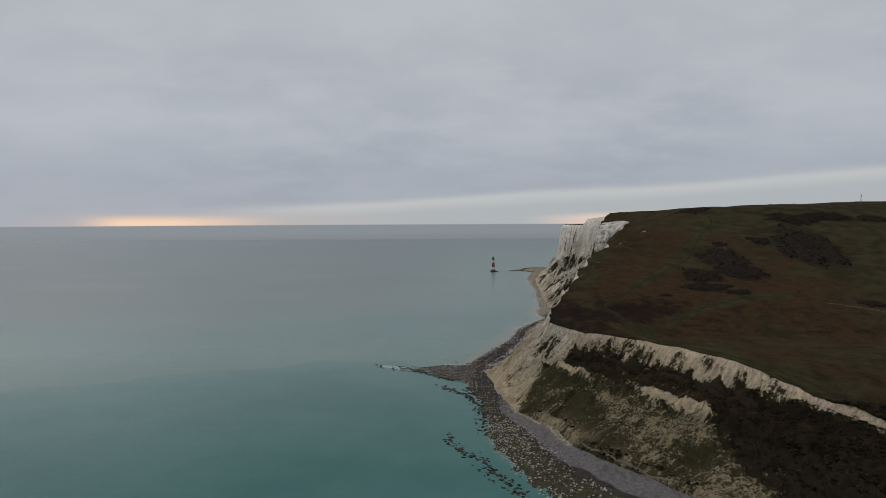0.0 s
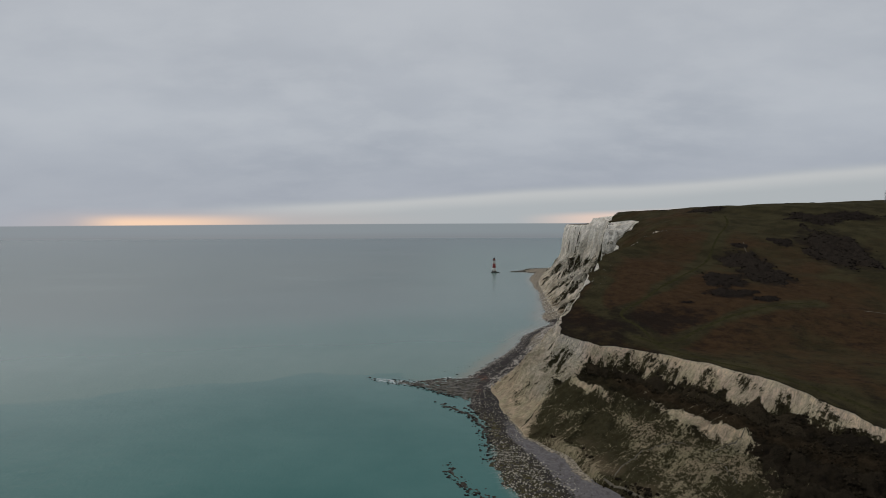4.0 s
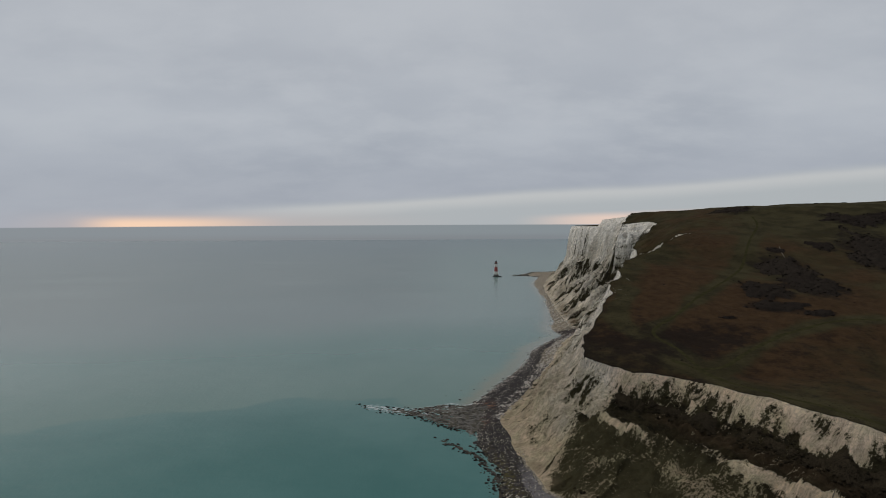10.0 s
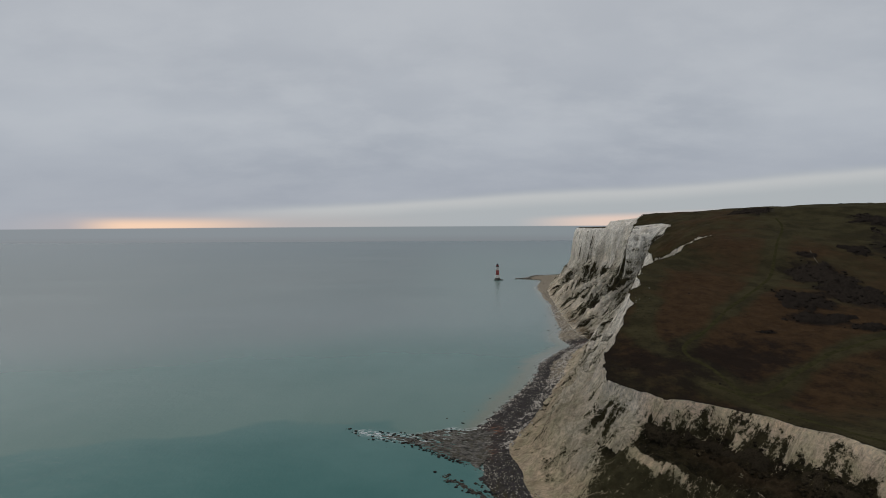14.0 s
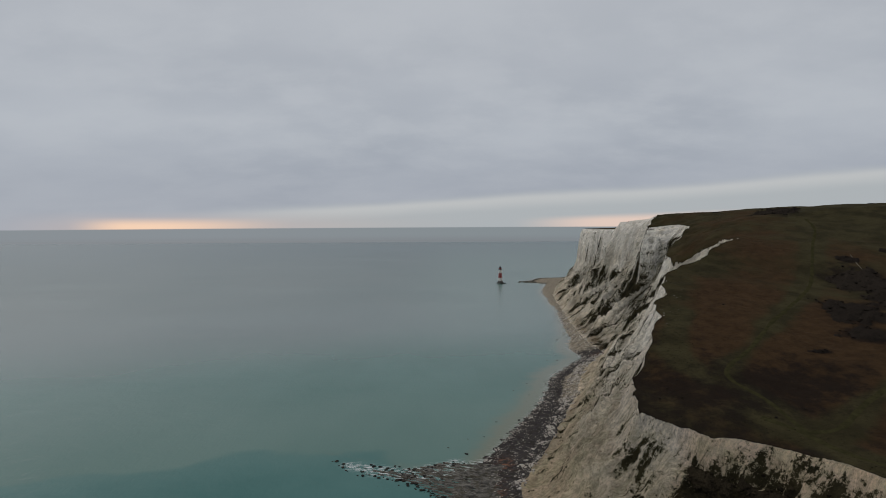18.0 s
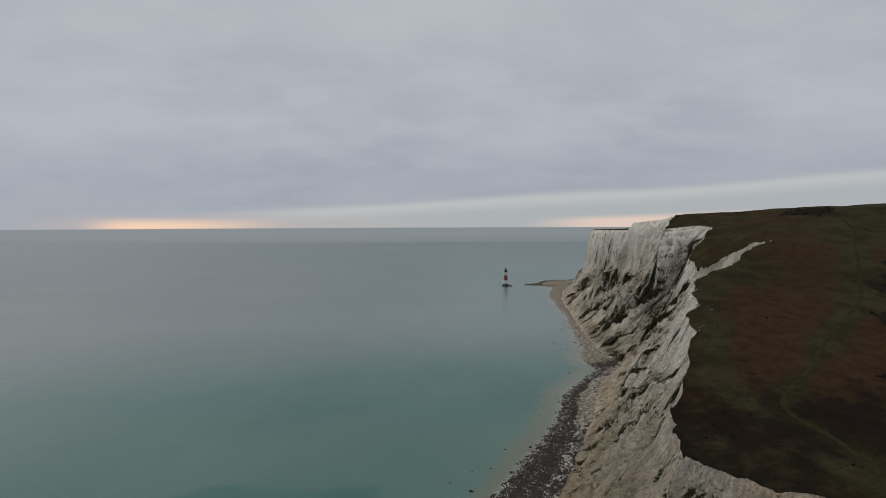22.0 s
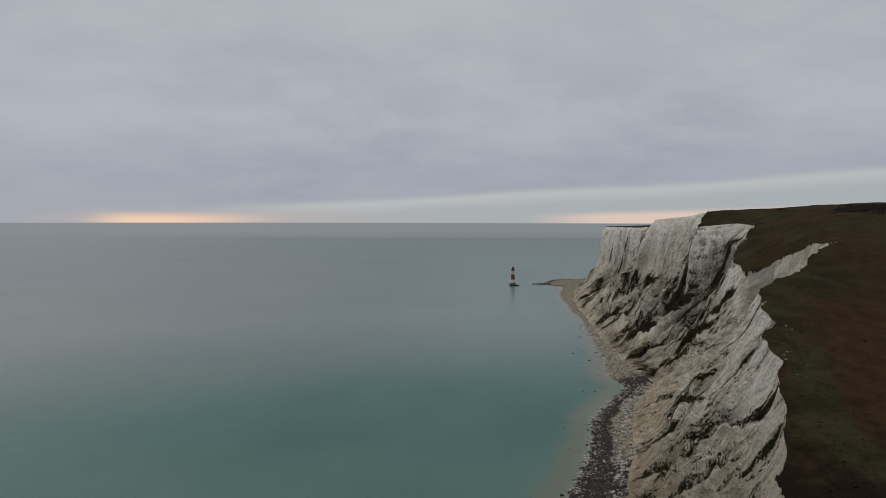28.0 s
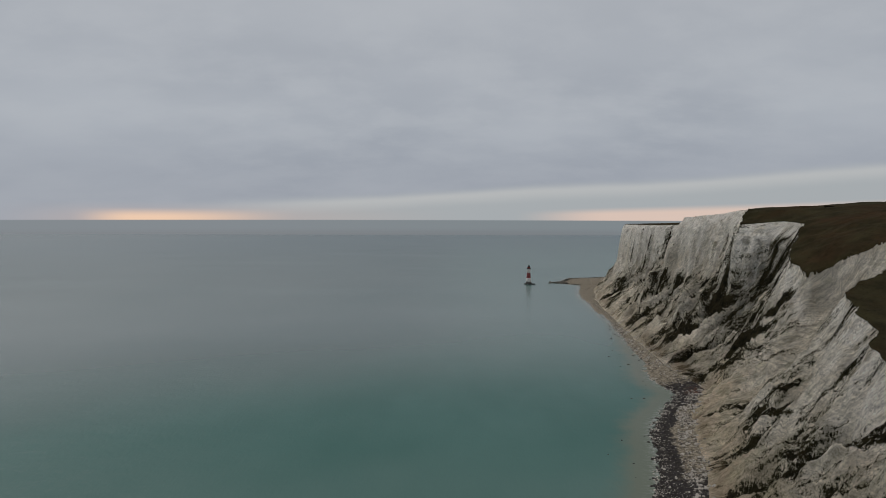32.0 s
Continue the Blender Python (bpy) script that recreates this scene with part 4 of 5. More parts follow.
def stone_material(name, light, dark, share):
    """Stones that differ from one to the next; share: how many of them are dark."""
    m = Nodes(name, 0.95, 0.08)
    tone = m.mix(m.ramp(m.island(), share - 0.15, share + 0.15), dark, light)
    tone = m.mix(m.calc("MULTIPLY", m.ramp(m.noise(0.9, 4, 0.7), 0.45, 0.7), 0.5), tone, tuple(c * 0.45 for c in light))
    return m.done(tone, m.noise(3.0, 4), 0.6, 0.15)


def leaf_material(name, a, b):
    m = Nodes(name, 1.0, 0.0)
    tone = m.mix(m.island(), a, b)
    tone = m.mix(m.ramp(m.noise(1.4, 4, 0.75), 0.42, 0.7), tone, tuple(c * 0.6 for c in a))
    return m.done(tone, m.noise(3.0, 4, 0.8), 1.0, 0.6)


STONE_PALE = stone_material("fallen_chalk", (0.52, 0.48, 0.42), (0.10, 0.088, 0.078), 0.42)
STONE_DARK = stone_material("weeded_rock", (0.034, 0.030, 0.024), (0.014, 0.014, 0.014), 0.5)
STONE_MIXED = stone_material("mixed_shore_stones", (0.40, 0.37, 0.31), (0.042, 0.039, 0.024), 0.52)
GORSE = leaf_material("dark_gorse", (0.023, 0.0190, 0.0160), (0.036, 0.0295, 0.0230))
SCRUB = leaf_material("winter_scrub", (0.020, 0.0165, 0.0120), (0.044, 0.0350, 0.0220))
TUFT = leaf_material("rough_grass_tufts", (0.016, 0.013, 0.008), (0.036, 0.029, 0.016))


def green_track_material():
    m = Nodes("trodden_turf", 1.0, 0.0)
    tone = m.mix(m.ramp(m.noise(0.25, 5, 0.7), 0.35, 0.65), (0.0255, 0.0238, 0.0112), (0.039, 0.0364, 0.0166))
    return m.done(tone, m.noise(1.5, 4), 0.5, 0.3)


TRACK = green_track_material()
PATH_CHALK = plain("bare_chalk_path", (0.165, 0.145, 0.108), 1.0, 0.4, 0.6)
PATH_CHALK.node_tree.nodes["Principled BSDF"].inputs["Specular IOR Level"].default_value = 0.02

# ---- tracks and paths on the down ----


def ribbon(name, line, width, material, label, lift=0.12, ragged=0.55):
    """A worn track, draped over the ground."""
    pts = np.array(line, float)
    s = np.r_[0, np.cumsum(np.hypot(*np.diff(pts, axis=0).T))]
    at = np.linspace(0, s[-1], max(8, int(s[-1] / 1.6)))
    k = np.minimum(np.searchsorted(s, at, side="right") - 1, len(pts) - 2)
    t = ((at - s[k]) / (s[k + 1] - s[k]))[:, None]
    p0, p1, p2, p3 = pts[np.maximum(k - 1, 0)], pts[k], pts[k + 1], pts[np.minimum(k + 2, len(pts) - 1)]
    c = 0.5 * (2 * p1 + (p2 - p0) * t + (2 * p0 - 5 * p1 + 4 * p2 - p3) * t**2 + (3 * p1 - p0 - 3 * p2 + p3) * t**3)
    d = np.gradient(c, axis=0)
    d /= np.maximum(np.hypot(d[:, 0], d[:, 1]), 1e-6)[:, None]
    side = np.stack([-d[:, 1], d[:, 0]], 1)
    wide = width * (1 + ragged * fbm(at / 9, at * 0 + 3.3, 3, 61))
    cols = 5
    rows = [c + side * (wide * (j / (cols - 1) - 0.5))[:, None] for j in range(cols)]
    xy = np.stack(rows, 1).reshape(-1, 2)
    edge = np.tile([-0.12, 0, 0.03, 0, -0.12], len(c))
    xyz = np.column_stack([xy, height(xy[:, 0], xy[:, 1]) + lift + edge])
    ob = sheet(name, grid_faces(cols, len(c)), xyz, material, {})
    return tagged(ob, label, "path", kind="structure")


ribbon("track", TRACKS["main"], 2.6, TRACK, "mown green track climbing the brown down")
ribbon("track", TRACKS["cross"], 2.8, TRACK, "green track crossing the brown down")
ribbon("track", TRACKS["edge"], 3.2, TRACK, "mown green track along the cliff edge")
ribbon("footpath", [(366, 590), (397, 576), (430, 566), (520, 560)], 1.0, PATH_CHALK, "narrow bare chalk footpath on the down")
ribbon("footpath", [(93, 387), (100, 394), (114, 404), (129, 407), (138, 405), (150, 393), (163, 397), (175, 405)], 0.7, PATH_CHALK, "narrow chalk footpath winding over the undercliff", 0.3)
ribbon("footpath", [(147, 383), (148, 374), (150, 365)], 0.8, PATH_CHALK, "short worn chalk footpath on the undercliff", 0.3)
ribbon("footpath", [(88, 388), (93, 379), (103, 363), (116, 343), (126, 329)], 0.9, PATH_CHALK, "pale path along the foot of the undercliff", 0.3)
ribbon("footpath", [(345, 742), (350, 768), (362, 800)], 0.6, PATH_CHALK, "narrow bare chalk footpath beside gorse", 0.15)

# ---- lighthouse ----


def build_lighthouse(x, y):
    white = plain("white_tower_paint", (0.72, 0.70, 0.66), 0.6, 0.18, 0.4)
    red = plain("red_tower_paint", (0.30, 0.050, 0.045), 0.6, 0.25, 0.4)
    dark = plain("dark_iron", (0.035, 0.030, 0.030), 0.5, 0.3, 1.0, 0.3)
    weedy = plain("weeded_concrete", (0.045, 0.045, 0.040), 0.85, 0.5, 0.5)
    granite = plain("wet_granite", (0.10, 0.095, 0.085), 0.7, 0.4, 0.6)
    pane = plain("lantern_glass", (0.05, 0.06, 0.07), 0.08, 0.1, 1.0)
    thing = tagged(new("lighthouse"), "red and white banded granite lighthouse standing in the sea", "lighthouse")
    thing.location = (x, y, 0)

    def radius(z):
        return 3.7 + 3.3 * (1 - min(z, 36) / 36) ** 2.2

    def band(z0, z1, steps=6):
        return turned([(radius(z0 + (z1 - z0) * i / steps), z0 + (z1 - z0) * i / steps) for i in range(steps + 1)], 48)

    part("plinth", turned([(9.5, -2), (9.4, 1.6), (9.1, 2.0), (8.2, 2.0)], 48), weedy, thing, "weed-covered concrete plinth")
    part("landing_stage", boxed(10, 6, 3.4, pose(9.5, -1.5, 0.1), 0.25), weedy, thing, "weed-covered concrete landing stage")
    part("steps", joined(*[boxed(2.2, 0.6, 0.5 + 0.35 * i, pose(8.6 - 0.55 * i, -1.5, 1.9 + 0.17 * i, 0, 0, 90)) for i in range(5)]), granite, thing)
    part("base_course", band(1.9, 6.0), granite, thing, "bare wet granite base course")
    part("lower_shaft", band(6.0, 14.0), white, thing, "white painted shaft", True)
    part("red_band", band(14.0, 26.0), red, thing, "red painted band", True)
    part("upper_shaft", band(26.0, 34.2), white, thing, "white painted shaft", True)
    part("gallery", turned([(3.75, 34.2), (4.0, 34.6), (5.0, 35.5), (5.2, 35.7), (5.2, 36.1), (2.6, 36.1)], 48), dark, thing, "dark gallery deck")
    rail = part("railing", joined(turned([(5.1, 37.05), (5.1, 37.15), (5.0, 37.15), (5.0, 37.05)], 48, False), turned([(5.1, 36.6), (5.1, 36.66), (5.04, 36.66), (5.04, 36.6)], 48, False)), dark, thing)
    for i in range(16):
        a = 2 * math.pi * i / 16
        part("post", boxed(0.09, 0.09, 1.05, pose(5.05 * math.cos(a), 5.05 * math.sin(a), 36.6)), dark, rail)
    part("watch_room", turned([(3.1, 36.1), (3.1, 38.1), (3.3, 38.2), (3.3, 38.4)], 40), red, thing, "red watch room")
    lantern = part("lantern", turned([(2.45, 38.4), (2.45, 41.0)], 32), pane, thing, "glazed lantern")
    for i in range(12):
        a = 2 * math.pi * i / 12
        part("glazing_bar", boxed(0.12, 0.12, 2.6, pose(2.48 * math.cos(a), 2.48 * math.sin(a), 39.7)), dark, lantern)
    part("dome", turned([(2.8, 41.0), (2.75, 41.2), (2.3, 41.9), (1.4, 42.5), (0.5, 42.8), (0.45, 43.3), (0.15, 43.5), (0.04, 44.6)], 32), dark, thing, "dark lantern dome", True)
    for z, a in ((10.5, -100), (18, -100), (24, -100), (30, -100), (12, 160), (21, 160), (29, 160), (8.2, -60)):
        r = radius(z)
        m = pose(r * math.cos(radians(a)), r * math.sin(radians(a)), z, 0, 0, a)
        frame_ = part("window", boxed(0.5, 1.0, 1.5, m, 0.05), granite, thing)
        part("pane", boxed(0.06, 0.7, 1.2, m @ pose(0.26, 0, 0)), pane, frame_)
    m = pose(radius(3.4) * math.cos(radians(-30)), radius(3.4) * math.sin(radians(-30)), 3.2, 0, 0, -30)
    part("door", boxed(0.5, 1.3, 2.4, m, 0.05), dark, thing, "dark entrance door")
    return thing


build_lighthouse(146, 1800)


def build_mast(x, y, tall):
    steel = plain("galvanised_steel", (0.10, 0.10, 0.105), 0.5, 0.2, 2.0, 0.5)
    thing = tagged(new("radio_mast"), "slender grey lattice radio mast on the down", "mast")
    thing.location = (x, y, float(height(x, y)) - 0.3)
    for k in range(3):
        a = 2 * math.pi * k / 3
        part("leg", joined(boxed(0.14, 0.14, tall, pose(0.55 * math.cos(a), 0.55 * math.sin(a), tall / 2))), steel, thing)
    n = int(tall / 1.2)
    for i in range(n):
        k = i % 3
        a, b = 2 * math.pi * k / 3, 2 * math.pi * ((k + 1) % 3) / 3
        p = Vector((0.55 * math.cos(a), 0.55 * math.sin(a), i * 1.2))
        q = Vector((0.55 * math.cos(b), 0.55 * math.sin(b), (i + 1) * 1.2))
        part("brace", boxed(0.08, 0.08, (q - p).length, Matrix.Translation((p + q) / 2) @ (q - p).to_track_quat("Z", "Y").to_matrix().to_4x4()), steel, thing)
    part("aerial", turned([(0.06, tall), (0.05, tall + 2.5), (0.01, tall + 2.8)], 8), steel, thing)
    part("dish", turned([(0.1, 0), (0.5, 0.12), (0.8, 0.35), (0.82, 0.4)], 20), steel, thing).matrix_basis = pose(0.7, 0, tall * 0.8, 0, 90, 0)
    return thing


build_mast(643, 957, 17.0)

# ---- rock ledge, reef and stones ----
STONES = lumps(1, 10, 0.30, 71, 0.8)
SLABS = lumps(1, 8, 0.35, 72, 0.35)
rng = np.random.RandomState(7)


def build_ledge():
    """The tilted beds of rock that run out to sea below the point."""
    u, v = np.meshgrid(np.arange(-2, 116, 0.5), np.arange(-34, 50, 0.4))
    x, y = LEDGE_ROOT[0] + LEDGE_AXIS[0] * u + LEDGE_SIDE[0] * v, LEDGE_ROOT[1] + LEDGE_AXIS[1] * u + LEDGE_SIDE[1] * v
    inside = ledge_inside(u, v)
    beds = v + 0.10 * u + 1.8 * fbm(u / 30, v / 9, 3, 82)
    saw = np.mod(beds / 3.0, 1.0)
    broken = fbm(u / 9 + 7, v / 2.2, 4, 83, 0.6)
    z = -0.95 + 0.95 * step(inside, -1.5, 6.0) + 1.15 * (saw - 0.45) * step(inside, -4, 3) + 1.35 * broken
    z = z - 0.25 * step(u, 50, 112) + 0.75 * (1 - step(u, 2, 40)) * step(inside, 0, 6)
    z = np.where(inside < -3.0, -2.0, np.clip(z, -2.0, 1.6))
    ob = sheet("rock_ledge", grid_faces(u.shape[1], u.shape[0]), np.stack([x.ravel(), y.ravel(), z.ravel()], 1), LEDGE_ROCK, {})
    return tagged(ob, "dark tilted rock ledge running out into the sea", "rock ledge", kind="structure")


def ledge_material(name, dark, light):
    m = Nodes(name, 0.75, 0.15)
    tone = m.mix(m.ramp(m.noise(0.5, 5, 0.7, m.scaled(0.5, 1.2, 1)), 0.38, 0.65), dark, light)
    tone = m.mix(m.calc("MULTIPLY", m.ramp(m.noise(0.2, 4, 0.7), 0.45, 0.6), 0.6), tone, (0.050, 0.042, 0.024))
    return m.done(tone, m.noise(1.5, 5, 0.7), 0.8, 0.5)


def build_reef(line, wide, level, seed, label):
    """A low weedy reef along a line; its higher parts break the water."""
    pts = np.array(line, float)
    run = np.r_[0, np.cumsum(np.hypot(*np.diff(pts, axis=0).T))]
    u, v = np.meshgrid(np.arange(0, run[-1], 0.45), np.arange(-2.2 * wide, 2.2 * wide, 0.45))
    k = np.clip(np.searchsorted(run, u.ravel(), side="right") - 1, 0, len(pts) - 2)
    d = (pts[k + 1] - pts[k]) / (run[k + 1] - run[k])[:, None]
    xy = pts[k] + d * (u.ravel() - run[k])[:, None] + np.stack([-d[:, 1], d[:, 0]], 1) * v.ravel()[:, None]
    x, y = xy[:, 0].reshape(u.shape), xy[:, 1].reshape(u.shape)
    ends = step(u, 0, 9) * (1 - step(u, run[-1] - 9, run[-1]))
    body = np.exp(-((v / wide) ** 2)) * ends
    z = level + 1.1 * (body - 1) + 1.25 * fbm(u / 7, v / 3.2, 4, seed, 0.62) + 0.5 * fbm(x / 1.6, y / 1.6, 2, seed + 5)
    z = np.where(body < 0.06, -2.0, np.clip(z, -2.0, 0.9))
    ob = sheet("reef", grid_faces(u.shape[1], u.shape[0]), np.stack([x.ravel(), y.ravel(), z.ravel()], 1), REEF_ROCK, {})
    return tagged(ob, label, "reef", kind="structure")


LEDGE_ROCK = ledge_material("ledge_rock", (0.046, 0.0440, 0.0390), (0.165, 0.155, 0.135))
REEF_ROCK = ledge_material("weedy_reef_rock", (0.016, 0.0155, 0.0140), (0.058, 0.053, 0.044))
build_reef([(0, 436), (9, 404), (23, 382), (31, 357), (42, 330), (60, 300)], 4.6, -0.10, 131, "dark weedy reef breaking the water below the beach")
build_reef([(-4, 558), (11, 537), (24, 517), (31, 484), (34, 462)], 3.4, 0.10, 141, "dark weedy rock reef along the beach's edge")
build_ledge()


def slab_run(line, n, spread, seed):
    r = np.random.RandomState(seed)
    pts = np.array(line, float)
    t = r.rand(n) * (len(pts) - 1)
    k = np.minimum(t.astype(int), len(pts) - 2)
    p = pts[k] * (1 - (t - k))[:, None] + pts[k + 1] * (t - k)[:, None] + r.normal(0, spread, (n, 2))
    return np.column_stack([p, np.full(n, -0.15)])


runs = np.vstack([slab_run([(14, 571), (-4, 586), (-24, 608), (-47, 617), (-72, 640)], 190, 1.7, 31), slab_run([(-2, 556), (11, 537), (24, 517), (31, 484), (33, 466)], 150, 2.6, 32),
                  slab_run([(22, 634), (2, 634), (-18, 623), (-44, 630)], 130, 2.0, 33), slab_run([(20, 600), (-10, 610), (-30, 617)], 110, 6.0, 34)])
tagged(strewn("ledge_slabs", SLABS, runs, 0.25 + 1.25 * np.random.RandomState(35).rand(len(runs)) ** 2.5, STONE_DARK, 36, sink=0.35), "broken dark slabs along the rock ledge", "rocks", kind="stuff")


def along(line, n, y0, y1, out_lo, out_hi, power=1.0):
    """Random places beside a guide line, out towards the sea."""
    pts = np.array(line, float)[:, :2]
    seg = np.hypot(*np.diff(pts, axis=0).T)
    mid = (pts[:-1, 1] + pts[1:, 1]) / 2
    weight = seg * (mid > y0) * (mid < y1)
    k = rng.choice(len(seg), n, p=weight / weight.sum())
    t = rng.rand(n)[:, None]
    p = pts[k] * (1 - t) + pts[k + 1] * t
    d = pts[k + 1] - pts[k]
    d = d / np.hypot(d[:, 0], d[:, 1])[:, None]
    out = np.stack([-d[:, 1], d[:, 0]], 1)
    return p + out * (out_lo + (out_hi - out_lo) * rng.rand(n) ** power)[:, None]


def sized(n, lo, hi, power=2.5):
    return lo + (hi - lo) * rng.rand(n) ** power


spots = np.vstack([along(FOOT, 4800, 730, 960, -4, 12, 1.0), along(FOOT, 1300, 575, 745, -1, 6, 1.0), along(FOOT, 600, 575, 960, 2, 24, 1.0), along(FOOT, 4200, 930, 1560, -8, 14, 1.0), along(FOOT, 2600, 1560, 1850, -4, 34, 1.0), along(WATER, 3600, 600, 1250, -5, 2)])
spots = spots[(spots[:, 0] > -14)]
keep = fbm(spots[:, 0] / 14, spots[:, 1] / 14, 3, 91) > 0.02
spots = grounded(spots[keep])
spots = spots[spots[:, 2] > -0.8]
tagged(strewn("chalk_rubble", STONES, spots, sized(len(spots), 0.16, 0.9, 3.0), STONE_PALE, 1), "pale fallen chalk rubble strewn on the dark beach", "rubble", kind="stuff")
PEBBLES = lumps(1, 6, 0.3, 79, 0.7)
strand = along(WATER, 3200, 395, 590, -20, 1.0)
strand = grounded(strand[fbm(strand[:, 0] / 7, strand[:, 1] / 7, 3, 70) > -0.2])
strand = strand[strand[:, 2] > -0.3]
tagged(strewn("strand_stones", PEBBLES, strand, sized(len(strand), 0.12, 0.5, 2.5), STONE_MIXED, 16), "grey and weedy stones covering the strand", "stones", kind="stuff")
bits = np.vstack([along(FOOT, 3200, 560, 960, 0, 9, 1.0), along(WATER, 3800, 560, 1000, -7, 1.5), along(FOOT, 2500, 575, 960, 4, 22, 1.0)])
bits = grounded(bits[fbm(bits[:, 0] / 6, bits[:, 1] / 6, 3, 94) > -0.08])
bits = bits[bits[:, 2] > -0.5]
tagged(strewn("beach_stones", PEBBLES, bits, sized(len(bits), 0.12, 0.42, 2.0), STONE_PALE, 14), "small pale stones scattered over the dark beach", "stones", kind="stuff")
n = 6000
field = np.column_stack([rng.uniform(24, 92, n), rng.uniform(318, 470, n)])
gap = np.interp(field[:, 1], [318, 360, 400, 440, 470], [58, 42, 33, 28, 32])
far_edge = np.interp(field[:, 1], [318, 360, 400, 440, 470], [100, 78, 66, 56, 44])
field = grounded(field[(field[:, 0] > gap) & (field[:, 0] < far_edge) & (fbm(field[:, 0] / 9, field[:, 1] / 14, 3, 93) > -0.16)])
field[:, 2] = np.maximum(field[:, 2], -0.25)
tagged(strewn("shore_stones", STONES, field, sized(len(field), 0.2, 0.85), STONE_MIXED, 2), "weedy stones covering the foreshore below the undercliff", "stones", kind="stuff")
crop = np.random.RandomState(21)
t = crop.rand(1900)
bank = np.column_stack([np.interp(t, [0, 0.5, 1], [38, 48, 66]), np.interp(t, [0, 0.5, 1], [452, 420, 385])]) + crop.normal(0, 1, (1900, 2)) * np.array([6.0, 7.0])
bank = grounded(bank[fbm(bank[:, 0] / 8, bank[:, 1] / 8, 3, 63) > -0.12])
bank = bank[bank[:, 2] > -0.2]
tagged(strewn("foreshore_chalk", PEBBLES, bank, 0.16 + 0.42 * crop.rand(len(bank)) ** 2.5, STONE_MIXED, 15), "pale chalk stones banked up on the foreshore", "stones", kind="stuff")
t = rng.rand(520) ** 0.8
reef = np.column_stack([np.interp(t, [0, 0.3, 0.55, 0.8, 1], [3, 9, 23, 31, 42]), np.interp(t, [0, 0.3, 0.55, 0.8, 1], [432, 403, 382, 357, 330])])
reef = reef + rng.normal(0, 1, (520, 2)) * np.array([3.6, 3.2])
reef = reef[fbm(reef[:, 0] / 7 + reef[:, 1] / 12, reef[:, 1] / 12, 3, 92) > 0.02]
reef = np.column_stack([reef, np.full(len(reef), -0.35)])
tagged(strewn("reef_rocks", SLABS, reef, sized(len(reef), 0.35, 1.5, 2.0), STONE_DARK, 3, sink=0.3), "dark weedy reef rocks breaking the water", "rocks", kind="stuff")
edge = along(WATER, 260, 430, 560, -3, 9)
edge = np.column_stack([edge, np.full(len(edge), -0.2)])
tagged(strewn("shore_rocks", SLABS, edge, sized(len(edge), 0.4, 1.5, 2.0), STONE_DARK, 4, sink=0.3), "dark weedy rocks along the water's edge", "rocks", kind="stuff")
shoal = along(WATER, 64, 640, 1420, 3, 34, 1.8)
shoal = np.column_stack([shoal, np.full(len(shoal), -0.3)])
tagged(strewn("shoal_rocks", SLABS, shoal, sized(len(shoal), 0.5, 1.7, 1.5), STONE_DARK, 5, sink=0.25), "small dark rocks standing in the shallows", "rocks", kind="stuff")
spit = np.vstack([np.column_stack([rng.normal(218, 9, 150), rng.normal(1832, 8, 150)]), along(WATER, 270, 1770, 1990, -8, 3)])
spit = np.column_stack([spit, 0.2 + 0 * spit[:, 0]])
tagged(strewn("spit_rocks", SLABS, spit, sized(len(spit), 0.9, 3.2, 1.6), stone_material("spit_stone", (0.16, 0.145, 0.12), (0.025, 0.026, 0.02), 0.55), 6, sink=0.2), "rocks of the low spit below the far point", "rocks", kind="stuff")

big = grounded(np.vstack([along(FOOT, 150, 590, 960, -3, 8), along(FOOT, 90, 930, 1250, -2, 12)]))
big = big[big[:, 2] > -0.3]
shapes = [mesh_of("boulder", p.tolist(), f.tolist(), STONE_PALE) for p, f in lumps(1, 6, 0.36, 73, 0.8)]
for i, (x, y, z) in enumerate(big):
    ob = new("boulder", shapes[i % 6])
    size = 0.55 + 1.0 * rng.rand() ** 2
    ob.matrix_basis = Matrix.LocRotScale((x, y, z + 0.3 * size), Euler((rng.uniform(-0.3, 0.3), rng.uniform(-0.3, 0.3), rng.uniform(0, 6.28))), (size, size, size))
    tagged(ob, "fallen chalk boulder lying on the dark beach", "boulder", "fallen chalk boulders on the beach")

# ---- gorse, scrub and tufts ----
CLUMPS = lumps(2, 8, 0.5, 75, 0.5)
SMALL = lumps(1, 8, 0.55, 76, 0.75)


